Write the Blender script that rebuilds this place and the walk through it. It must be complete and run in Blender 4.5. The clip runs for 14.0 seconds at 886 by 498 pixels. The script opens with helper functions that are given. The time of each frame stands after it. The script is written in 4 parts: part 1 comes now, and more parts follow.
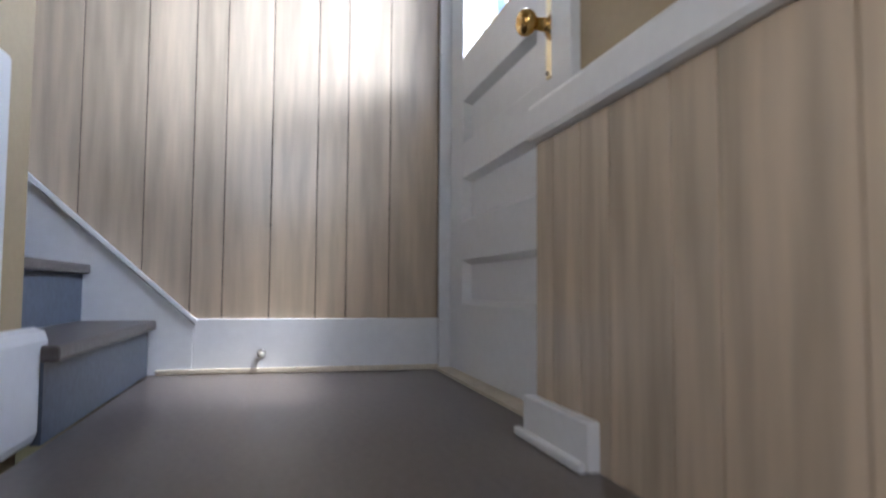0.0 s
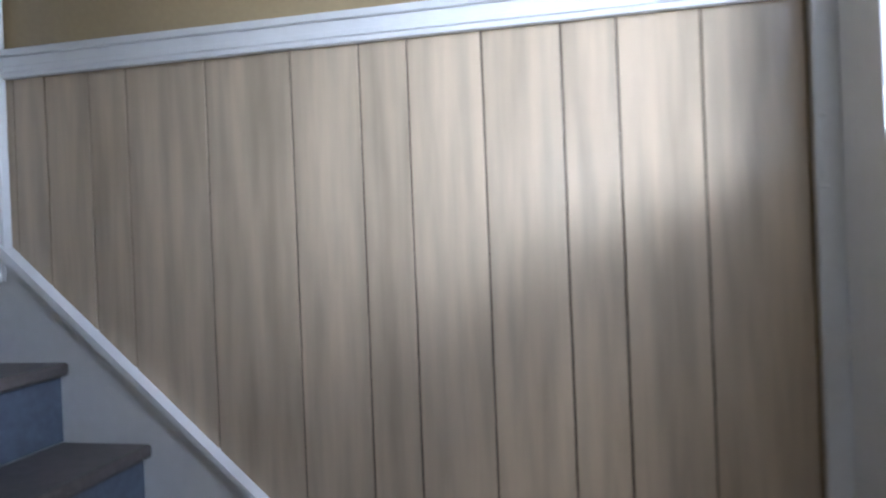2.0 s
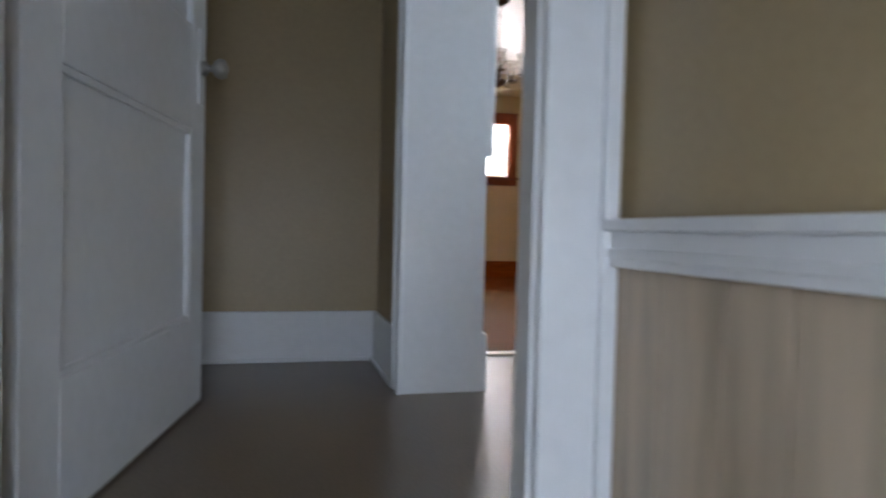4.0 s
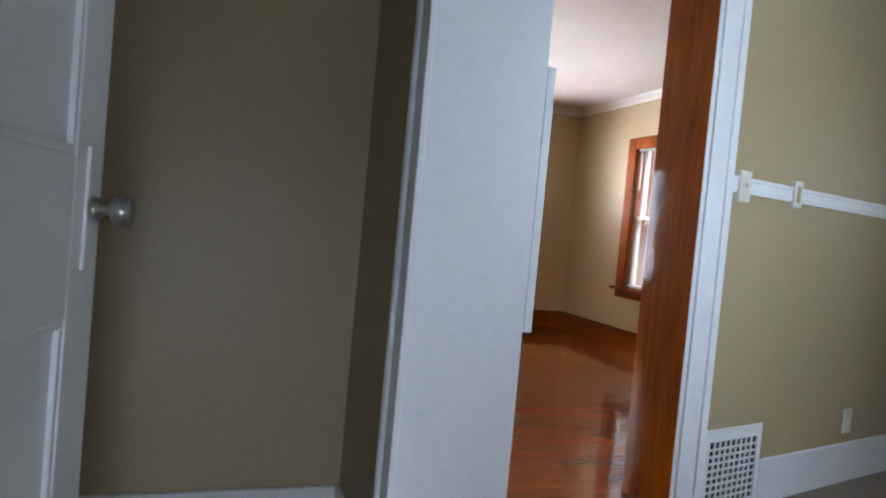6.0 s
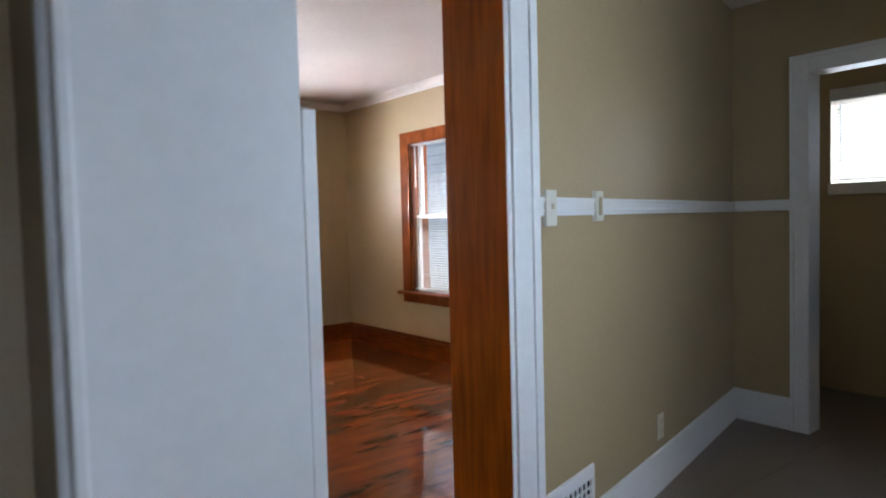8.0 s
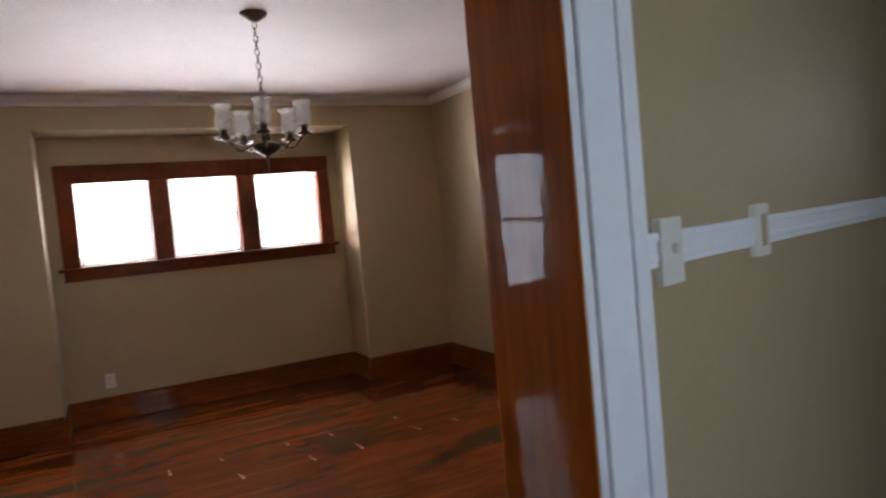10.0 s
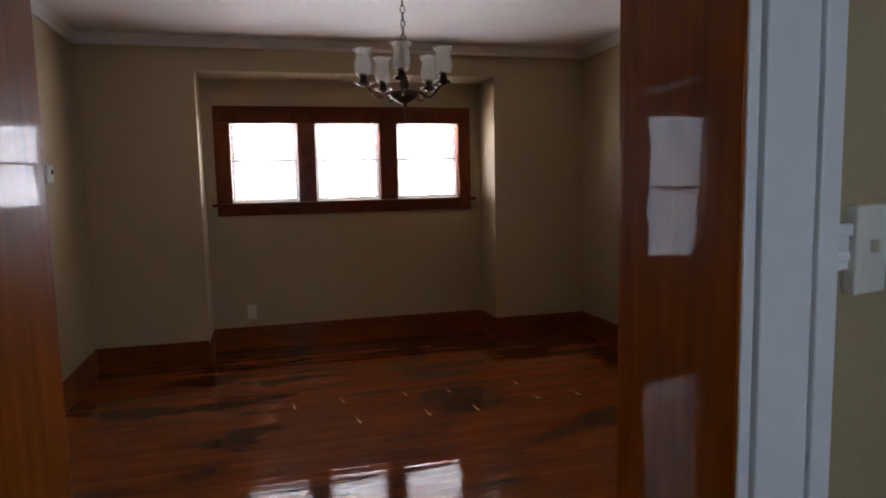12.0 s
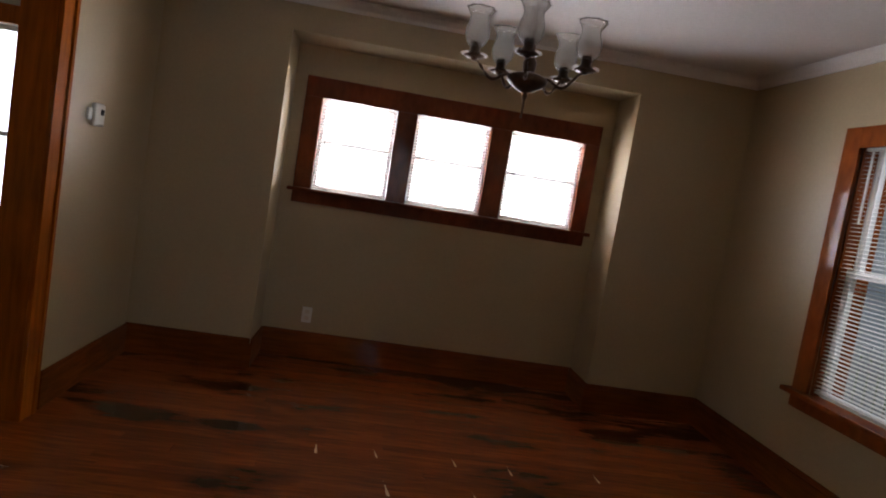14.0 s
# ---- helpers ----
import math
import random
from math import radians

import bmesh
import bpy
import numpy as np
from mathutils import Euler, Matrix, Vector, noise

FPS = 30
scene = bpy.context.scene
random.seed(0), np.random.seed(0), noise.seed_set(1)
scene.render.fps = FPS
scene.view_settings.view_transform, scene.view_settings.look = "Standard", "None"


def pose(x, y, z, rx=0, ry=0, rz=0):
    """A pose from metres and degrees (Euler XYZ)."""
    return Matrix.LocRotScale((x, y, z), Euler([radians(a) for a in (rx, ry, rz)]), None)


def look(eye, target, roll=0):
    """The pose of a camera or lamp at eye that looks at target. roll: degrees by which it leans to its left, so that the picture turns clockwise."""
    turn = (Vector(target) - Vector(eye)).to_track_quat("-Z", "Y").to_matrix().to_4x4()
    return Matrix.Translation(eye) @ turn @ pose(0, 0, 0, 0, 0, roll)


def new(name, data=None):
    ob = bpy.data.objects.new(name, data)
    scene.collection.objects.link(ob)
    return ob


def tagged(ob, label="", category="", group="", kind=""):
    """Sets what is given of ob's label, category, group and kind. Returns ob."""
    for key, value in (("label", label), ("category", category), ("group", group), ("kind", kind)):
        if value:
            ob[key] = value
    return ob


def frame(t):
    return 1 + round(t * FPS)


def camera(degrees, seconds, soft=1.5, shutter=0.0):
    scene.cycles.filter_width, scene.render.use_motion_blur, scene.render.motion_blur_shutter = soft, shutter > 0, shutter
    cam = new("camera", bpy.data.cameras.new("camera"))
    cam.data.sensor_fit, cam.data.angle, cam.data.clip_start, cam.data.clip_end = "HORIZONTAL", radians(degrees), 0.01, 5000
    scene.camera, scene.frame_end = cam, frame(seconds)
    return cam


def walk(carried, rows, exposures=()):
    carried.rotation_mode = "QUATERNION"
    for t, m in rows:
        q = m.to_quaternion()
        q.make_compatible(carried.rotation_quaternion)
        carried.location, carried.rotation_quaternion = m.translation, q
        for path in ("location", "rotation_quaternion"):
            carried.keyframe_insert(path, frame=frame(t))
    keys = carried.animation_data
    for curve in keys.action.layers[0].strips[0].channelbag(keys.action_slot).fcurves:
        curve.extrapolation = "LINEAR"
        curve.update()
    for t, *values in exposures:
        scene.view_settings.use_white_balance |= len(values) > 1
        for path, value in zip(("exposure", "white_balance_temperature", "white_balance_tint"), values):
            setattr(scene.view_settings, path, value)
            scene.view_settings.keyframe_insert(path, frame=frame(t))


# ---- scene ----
# camera: t, place, then heading (clockwise from +y), tilt and lean in degrees
cam = camera(68.10, 14.0, soft=1.9, shutter=0.4)
PATH = [
    (0.0, -2.476, -1.266, -0.642, 103.76, 3.41, 0.40),
    (0.5, -2.142, -1.423, -0.408, 93.87, 1.29, 0.30),
    (1.0, -1.859, -1.410, -0.259, 89.57, 0.80, -1.20),
    (1.5, -1.642, -1.408, -0.061, 85.81, -1.20, -2.70),
    (2.0, -1.381, -1.396, 0.048, 78.75, -0.20, -2.30),
    (2.5, -1.137, -1.359, 0.248, 66.05, -2.32, -2.60),
    (3.0, -0.723, -1.527, 0.387, 42.46, -4.73, -3.40),
    (3.5, -0.464, -1.261, 0.476, 25.38, -3.07, -1.30),
    (4.0, -0.486, -0.894, 0.544, 14.48, -1.49, 1.40),
    (4.2, -0.474, -0.785, 0.619, 10.99, -2.15, 1.62),
    (6.3, -0.503, -0.087, 1.093, 22.16, -2.12, 5.70),
    (6.5, -0.530, -0.055, 1.135, 24.04, -2.72, 5.80),
    (7.0, -0.502, 0.000, 1.187, 29.91, -3.67, 4.30),
    (7.2, -0.480, 0.044, 1.187, 34.22, -4.07, 3.60),
    (9.3, 0.300, 0.874, 1.438, 38.95, 0.26, -5.10),
    (9.5, 0.333, 0.850, 1.438, 36.69, -0.57, -5.20),
    (10.0, 0.529, 1.024, 1.397, 27.46, -2.90, -5.20),
    (10.5, 0.596, 1.127, 1.371, 20.63, -4.90, -6.00),
    (11.0, 0.622, 1.202, 1.390, 17.13, -6.08, -5.00),
    (11.5, 0.626, 1.170, 1.396, 16.48, -6.43, -3.10),
    (12.0, 0.640, 1.170, 1.402, 15.08, -5.98, -1.20),
    (12.5, 0.626, 1.133, 1.397, 13.85, -5.25, 1.30),
    (13.0, 0.765, 1.525, 1.412, 10.71, -3.58, 3.90),
    (13.5, 0.843, 1.858, 1.411, 7.83, -3.58, 6.90),
    (14.0, 0.867, 2.055, 1.394, 6.43, -5.10, 9.30),
]


def carried_pose(x, y, z, yaw, tilt, lean):
    a, b = radians(yaw), radians(tilt)
    way = Vector((math.sin(a) * math.cos(b), math.cos(a) * math.cos(b), math.sin(b)))
    return look((x, y, z), Vector((x, y, z)) + way, lean)


EXPOSURES = [(0.0, 1.6, 5700, 14), (1.0, 1.3, 5700, 14), (2.0, 0.85, 5700, 12), (2.5, 0.65, 5800, 10), (3.0, 0.5, 5900, 10), (3.5, 0.65, 6000, 10), (4.2, 0.8, 6000, 10), (6.3, 1.08, 5800, 9),
             (7.2, 1.05, 5800, 9), (9.3, 0.25, 6000, 14), (10.0, 0.0, 6000, 14), (11.0, -0.5, 6000, 14), (12.5, -0.9, 6000, 13), (14.0, -0.95, 6000, 12)]
walk(cam, [(r[0], carried_pose(*r[1:])) for r in PATH], EXPOSURES)

# ---- light ----
world = bpy.data.worlds.new("world")
scene.world = world
world.use_nodes = True
wn = world.node_tree.nodes
sky = wn.new("ShaderNodeTexSky")
sky.sky_type, sky.sun_disc = "NISHITA", False
sky.sun_elevation, sky.sun_rotation = radians(40), radians(200)
world.node_tree.links.new(sky.outputs[0], wn["Background"].inputs[0])
wn["Background"].inputs[1].default_value = 0.15
sun = new("sun", bpy.data.lights.new("sun", "SUN"))
sun.data.energy, sun.data.angle, sun.data.color = 2.4, radians(12), (1.0, 0.95, 0.88)
sun.matrix_world = look((0, 0, 20), (4, 10, 0))


def window_light(name, at, target, width, height, power, colour):
    lamp = new(name, bpy.data.lights.new(name, "AREA"))
    lamp.data.shape, lamp.data.size, lamp.data.size_y = "RECTANGLE", width, height
    lamp.data.energy, lamp.data.color = power, colour
    lamp.matrix_world = look(at, target)
    return lamp


window_light("skylight_triple_window", (1.36, 7.065, 1.60), (1.36, 0, 1.50), 2.02, 0.70, 190, (1.0, 0.94, 0.93))
window_light("skylight_side_window", (4.5, 5.0, 2.7), (3.3, 5.0, 1.1), 1.6, 1.2, 85, (1.0, 0.97, 0.93))
window_light("skylight_living_window", (-1.95, 7.0, 1.35), (-1.95, 0, 1.25), 1.1, 1.5, 40, (0.95, 0.98, 1.0))
window_light("skylight_door_window", (-0.57, -2.14, 0.58), (-0.57, 0, 0.05), 0.8, 0.8, 8, (0.74, 0.84, 1.0))
window_light("skylight_over_yard", (-3.6, -5.2, 1.15), (0, -1.45, 0.35), 1.6, 1.4, 140, (0.86, 0.92, 1.0))
window_light("skylight_kitchen_window", (1.42, -0.36, 1.55), (0.7, 1.9, 1.3), 0.8, 0.9, 13, (0.74, 0.87, 1.0))
window_light("skylight_far_window", (4.95, 2.05, 1.65), (0, 1.6, 1.4), 0.9, 0.9, 13, (0.9, 0.95, 1.0))
# added warm fill from behind the stairs; no basement window is known
window_light("basement_fill_light", (-4.98, -1.3, 0.6), (0, -1.5, -0.6), 0.9, 0.8, 4, (1.0, 0.94, 0.86))
# added fill for wainscot and entry door, set in a made-up unseen opening
window_light("stair_fill_light", (-2.85, -0.25, -0.05), (-1.6, -1.9, -0.5), 0.9, 0.9, 4.5, (1.0, 0.95, 0.88))


# ---- materials ----
def material(name, base, rough=0.5, metal=0.0, grain=(), stretch=(1, 1, 1), vary=0.15, bump=0.05, blotch=1.5, second=None, coat=0.0, spread=0.0, coat_rough=0.1, stains=False):
    m = bpy.data.materials.new(name)
    m.use_nodes = True
    n, l = m.node_tree.nodes, m.node_tree.links
    b = n["Principled BSDF"]
    tc, mp = n.new("ShaderNodeTexCoord"), n.new("ShaderNodeMapping")
    mp.inputs["Scale"].default_value = stretch
    l.new(tc.outputs["Object"], mp.inputs["Vector"])
    fine, wide = n.new("ShaderNodeTexNoise"), n.new("ShaderNodeTexNoise")
    fine.inputs["Scale"].default_value, fine.inputs["Detail"].default_value = (grain or 40.0), 6
    wide.inputs["Scale"].default_value, wide.inputs["Detail"].default_value = blotch, 3
    info = n.new("ShaderNodeObjectInfo")
    shift = n.new("ShaderNodeVectorMath")
    shift.operation = "MULTIPLY_ADD"
    shift.inputs[1].default_value = (1, 1, 1)
    comb = n.new("ShaderNodeCombineXYZ")
    times = n.new("ShaderNodeMath")
    times.operation, times.inputs[1].default_value = "MULTIPLY", 37.0 if spread else 0.0
    l.new(info.outputs["Random"], times.inputs[0])
    for k in range(3):
        l.new(times.outputs[0], comb.inputs[k])
    l.new(mp.outputs[0], shift.inputs[0])
    l.new(comb.outputs[0], shift.inputs[2])
    l.new(shift.outputs[0], fine.inputs["Vector"])
    l.new(shift.outputs[0] if spread else tc.outputs["Object"], wide.inputs["Vector"])
    ramp = n.new("ShaderNodeValToRGB")
    second = second or tuple(c * (1 - 2.2 * vary) for c in base)
    ramp.color_ramp.elements[0].position, ramp.color_ramp.elements[1].position = 0.32, 0.68
    ramp.color_ramp.elements[0].color, ramp.color_ramp.elements[1].color = (*second, 1), (*base, 1)
    l.new(fine.outputs[0], ramp.inputs[0])
    mix = n.new("ShaderNodeMix")
    mix.data_type, mix.blend_type = "RGBA", "MULTIPLY"
    mix.inputs["Factor"].default_value = 1.0
    r2 = n.new("ShaderNodeValToRGB")
    r2.color_ramp.elements[0].position, r2.color_ramp.elements[1].position = 0.3, 0.62
    v = 1 - vary * 1.6
    r2.color_ramp.elements[0].color, r2.color_ramp.elements[1].color = (v, v, v, 1), (1, 1, 1, 1)
    l.new(wide.outputs[0], r2.inputs[0])
    l.new(ramp.outputs[0], mix.inputs["A"])
    l.new(r2.outputs[0], mix.inputs["B"])
    out = mix.outputs["Result"]
    if spread:
        hsv = n.new("ShaderNodeHueSaturation")
        rng = n.new("ShaderNodeMapRange")
        rng.inputs["To Min"].default_value, rng.inputs["To Max"].default_value = 1 - spread, 1 + spread * 0.6
        l.new(info.outputs["Random"], rng.inputs["Value"])
        l.new(rng.outputs[0], hsv.inputs["Value"])
        l.new(out, hsv.inputs["Color"])
        out = hsv.outputs[0]
    if stains:
        geo, patch, edge, dark = n.new("ShaderNodeNewGeometry"), n.new("ShaderNodeTexNoise"), n.new("ShaderNodeValToRGB"), n.new("ShaderNodeMix")
        squash = n.new("ShaderNodeMapping")
        squash.inputs["Scale"].default_value = (0.7, 1.5, 1)
        l.new(geo.outputs["Position"], squash.inputs["Vector"])
        l.new(squash.outputs[0], patch.inputs["Vector"])
        patch.inputs["Scale"].default_value, patch.inputs["Detail"].default_value = 1.9, 7
        edge.color_ramp.elements[0].position, edge.color_ramp.elements[1].position = 0.52, 0.68
        dark.data_type, dark.blend_type = "RGBA", "MIX"
        dark.inputs["B"].default_value = (0.035, 0.012, 0.006, 1)
        l.new(patch.outputs[0], edge.inputs[0])
        l.new(edge.outputs[0], dark.inputs["Factor"])
        l.new(out, dark.inputs["A"])
        out = dark.outputs["Result"]
    l.new(out, b.inputs["Base Color"])
    b.inputs["Roughness"].default_value, b.inputs["Metallic"].default_value = rough, metal
    if coat:
        b.inputs["Specular IOR Level"].default_value = 0.02
        ripple = n.new("ShaderNodeBump")
        ripple.inputs["Strength"].default_value, ripple.inputs["Distance"].default_value = 0.22, 0.006
        l.new(wide.outputs[0], ripple.inputs["Height"])
        l.new(ripple.outputs[0], b.inputs["Coat Normal"])
    b.inputs["Coat Weight"].default_value, b.inputs["Coat Roughness"].default_value = coat, coat_rough
    if bump:
        bp = n.new("ShaderNodeBump")
        bp.inputs["Strength"].default_value, bp.inputs["Distance"].default_value = bump, 0.004
        l.new(fine.outputs[0], bp.inputs["Height"])
        l.new(bp.outputs[0], b.inputs["Normal"])
    return m


TAN = material("tan_wall_paint", (0.42, 0.325, 0.185), 0.42, grain=70, vary=0.03, bump=0.05)
WHITE = material("white_gloss_trim_paint", (0.79, 0.80, 0.81), 0.32, grain=30, vary=0.02, bump=0.03)
CREAM = material("cream_edge_paint", (0.74, 0.66, 0.52), 0.4, grain=30, vary=0.08)
CEIL = material("ceiling_paint", (0.74, 0.70, 0.66), 0.7, grain=90, vary=0.05, bump=0.12)
PANELLING = material("pale_wood_panelling", (0.585, 0.47, 0.345), 0.36, grain=5, stretch=(6, 6, 0.55), vary=0.12, bump=0.03, blotch=2.5, second=(0.50, 0.41, 0.305), coat=0.6, spread=0.06, coat_rough=0.17)
GROOVE = material("dark_groove", (0.11, 0.08, 0.06), 0.8)
ORANGE = material("amber_shellac_wood", (0.37, 0.092, 0.003), 0.45, grain=6, stretch=(7, 7, 0.6), vary=0.16, bump=0.2, blotch=3, coat=0.3, coat_rough=0.03)
# darker copy of the amber wood; its colour carries the side window's shade
AMBER_SHADED = material("shaded_amber_wood", (0.26, 0.062, 0.010), 0.45, grain=6, stretch=(3, 3, 1.5), vary=0.16, bump=0.06, blotch=3, coat=0.3, coat_rough=0.06)
# amber wood darkened and reddened: the backlit look is put into the colour
BACKLIT_WOOD = material("backlit_amber_wood", (0.17, 0.040, 0.014), 0.45, grain=6, stretch=(3, 3, 1.5), vary=0.16, bump=0.06, blotch=3, coat=0.3, coat_rough=0.1)
ORANGE_X = material("amber_shellac_wood_level", (0.21, 0.052, 0.006), 0.45, grain=6, stretch=(0.7, 0.7, 7), vary=0.18, bump=0.04, blotch=3, coat=0.4, coat_rough=0.1)
PLANK = material("red_brown_varnished_floorboard", (0.29, 0.068, 0.010), 0.5, grain=7, stretch=(0.8, 14, 6), vary=0.15, bump=0.10, blotch=1.1, second=(0.16, 0.033, 0.006), coat=1.0, spread=0.2, coat_rough=0.035, stains=True)
STAIN = material("dark_floor_stain", (0.03, 0.012, 0.008), 0.3, grain=12, coat=0.5)
SCRATCH = material("raw_wood_scratch", (0.72, 0.42, 0.20), 0.5, grain=60)
VINYL = material("brown_sheet_floor", (0.23, 0.175, 0.125), 0.3, grain=120, vary=0.12, bump=0.03)
TREAD = material("grey_brown_tread_paint", (0.125, 0.108, 0.105), 0.34, grain=45, vary=0.14, bump=0.08)
RISER = material("blue_grey_riser_paint", (0.10, 0.125, 0.172), 0.42, grain=45, vary=0.12, bump=0.06)
LANDING = material("taupe_landing_paint", (0.155, 0.128, 0.115), 0.3, grain=60, vary=0.14, bump=0.05)
BRASS = material("polished_brass", (0.78, 0.50, 0.16), 0.16, 1.0, grain=50, vary=0.08, bump=0.0)
BRASS_PALE = material("pale_brass_plate", (0.80, 0.68, 0.40), 0.3, 0.8, grain=50, vary=0.05, bump=0.0)
BRONZE = material("antique_bronze", (0.13, 0.085, 0.055), 0.3, 0.9, grain=60, vary=0.15)
CHROME = material("worn_steel", (0.55, 0.54, 0.52), 0.28, 1.0, grain=60)
PLASTIC = material("ivory_plastic", (0.72, 0.70, 0.62), 0.35, grain=90, vary=0.03, bump=0)
DARK = material("black_void", (0.02, 0.02, 0.02), 0.8)
SLAT = material("white_blind_slat", (0.80, 0.79, 0.77), 0.45, grain=60, vary=0.03, bump=0)
nt = SLAT.node_tree
thin, blend = nt.nodes.new("ShaderNodeBsdfTranslucent"), nt.nodes.new("ShaderNodeMixShader")
thin.inputs[0].default_value = (0.85, 0.83, 0.80, 1)
blend.inputs[0].default_value = 0.6
nt.links.new(nt.nodes["Principled BSDF"].outputs[0], blend.inputs[1])
nt.links.new(thin.outputs[0], blend.inputs[2])
nt.links.new(blend.outputs[0], nt.nodes["Material Output"].inputs[0])
CONCRETE = material("basement_concrete", (0.25, 0.24, 0.22), 0.8, grain=20)
GRASS = material("grass", (0.07, 0.11, 0.04), 0.9, grain=25)
SIDING = material("pale_siding", (0.62, 0.64, 0.66), 0.6, grain=20)


def clear(name, tint, rough, cover):
    m = bpy.data.materials.new(name)
    m.use_nodes = True
    b = m.node_tree.nodes["Principled BSDF"]
    b.inputs["Base Color"].default_value = (*tint, 1)
    b.inputs["Roughness"].default_value, b.inputs["Transmission Weight"].default_value = rough, cover
    b.inputs["IOR"].default_value = 1.12 if rough < 0.1 else 1.45
    return m


GLASS = clear("window_glass", (1, 1, 1), 0.0, 1.0)
FROST = clear("frosted_shade_glass", (0.9, 0.9, 0.88), 0.22, 0.92)


# ---- mesh helpers ----
def box(bm, x0, x1, y0, y1, z0, z1, bevel=0.0):
    r = bmesh.ops.create_cube(bm, size=1.0)
    bmesh.ops.scale(bm, vec=(abs(x1 - x0), abs(y1 - y0), abs(z1 - z0)), verts=r["verts"])
    bmesh.ops.translate(bm, vec=((x0 + x1) / 2, (y0 + y1) / 2, (z0 + z1) / 2), verts=r["verts"])
    if bevel:
        es = list({e for v in r["verts"] for e in v.link_edges})
        bmesh.ops.bevel(bm, geom=es, offset=bevel, segments=2, affect="EDGES", profile=0.5)


def prism(bm, outline, axis, a, b):
    """An outline in two axes, carried along the third from a to b."""
    def at(p, q, s):
        return {"x": (s, p, q), "y": (p, s, q), "z": (p, q, s)}[axis]
    lo = [bm.verts.new(at(p, q, a)) for p, q in outline]
    hi = [bm.verts.new(at(p, q, b)) for p, q in outline]
    n = len(outline)
    bm.faces.new(lo), bm.faces.new(hi[::-1])
    for i in range(n):
        bm.faces.new((lo[i], hi[i], hi[(i + 1) % n], lo[(i + 1) % n]))
    bmesh.ops.recalc_face_normals(bm, faces=bm.faces)


def lathe(bm, profile, steps=20, ruffle=0.0, waves=8, at=(0, 0, 0)):
    rings = []
    for k, (r, z) in enumerate(profile):
        ring = []
        for i in range(steps):
            a = math.tau * i / steps
            f = 1 + (ruffle * math.cos(waves * a) if k >= len(profile) - 2 else 0)
            ring.append(bm.verts.new((at[0] + r * f * math.cos(a), at[1] + r * f * math.sin(a), at[2] + z)))
        rings.append(ring)
    for p, q in zip(rings, rings[1:]):
        for i in range(steps):
            bm.faces.new((p[i], p[(i + 1) % steps], q[(i + 1) % steps], q[i]))
    if profile[0][0] > 0.002:
        bm.faces.new(rings[0][::-1])
    if profile[-1][0] > 0.002 and not ruffle:
        bm.faces.new(rings[-1])


def tube(bm, points, radius, sides=8):
    rings = []
    for i, p in enumerate(points):
        p = Vector(p)
        d = (Vector(points[min(i + 1, len(points) - 1)]) - Vector(points[max(i - 1, 0)])).normalized()
        s = d.orthogonal().normalized() if abs(d.z) < 0.99 else Vector((1, 0, 0))
        u = d.cross(s)
        rings.append([bm.verts.new(p + radius * (math.cos(a) * s + math.sin(a) * u)) for a in (math.tau * k / sides for k in range(sides))])
    for p, q in zip(rings, rings[1:]):
        for k in range(sides):
            bm.faces.new((p[k], p[(k + 1) % sides], q[(k + 1) % sides], q[k]))
    bm.faces.new(rings[0][::-1]), bm.faces.new(rings[-1])
    bmesh.ops.recalc_face_normals(bm, faces=bm.faces)


def mesh_of(name, bm, mat, smooth=False):
    me = bpy.data.meshes.new(name)
    bm.to_mesh(me)
    bm.free()
    me.materials.append(mat)
    if smooth:
        me.polygons.foreach_set("use_smooth", [True] * len(me.polygons))
    return me


def part(name, bm, mat, parent, label="", smooth=False):
    ob = new(name, mesh_of(name, bm, mat, smooth))
    ob.parent = parent
    return tagged(ob, label)


def solid(name, bm, mat, label, category, kind="", smooth=False):
    return tagged(new(name, mesh_of(name, bm, mat, smooth)), label, category, kind=kind)


def group_thing(name, at, label, category, kind="", group=""):
    ob = new(name)
    ob.empty_display_size = 0.1
    ob.location = at
    return tagged(ob, label, category, group, kind)


def boxes(name, mat, label, category, *items, kind="structure", bevel=0.0):
    bm = bmesh.new()
    for it in items:
        box(bm, *it, bevel=bevel)
    return solid(name, bm, mat, label, category, kind)


def bpart(name, mat, parent, *items, label="", bevel=0.0):
    bm = bmesh.new()
    for it in items:
        box(bm, *it, bevel=bevel)
    return part(name, bm, mat, parent, label)


# ---- measures of the place ----
RISE, RUN, LAND = 0.19, 0.212, -0.95        # stairs up from the landing to the kitchen floor at 0
DOOR_Y, BUILT_Y = -1.853, -1.789            # wall with the entry door, built-out panelling beside it
W0, W1 = 1.862, 2.13                        # wall between kitchen and dining room
OX0, OX1, OTOP = 0.366, 1.204, 2.10         # its opening
DX0, DX1, DY1, DCEIL = -0.64, 3.38, 6.504, 2.505
BX0, BX1, BY, BTOP = 0.172, 2.549, 6.906, 2.26
KX1, KCEIL, HCEIL = 3.68, 2.49, 2.38
NOOK_Y, STUB_X0, STUB_X1, STUB_Y = 1.85, -0.060, 0.212, 1.25
SKEW = 0.24                                  # slope of the kitchen wall beside the dining doorway
CORNER_Y = W0 + SKEW * (KX1 - OX1 - 0.132)   # where it meets the east wall
LANDX = -1.72                                # where the basement stairs begin

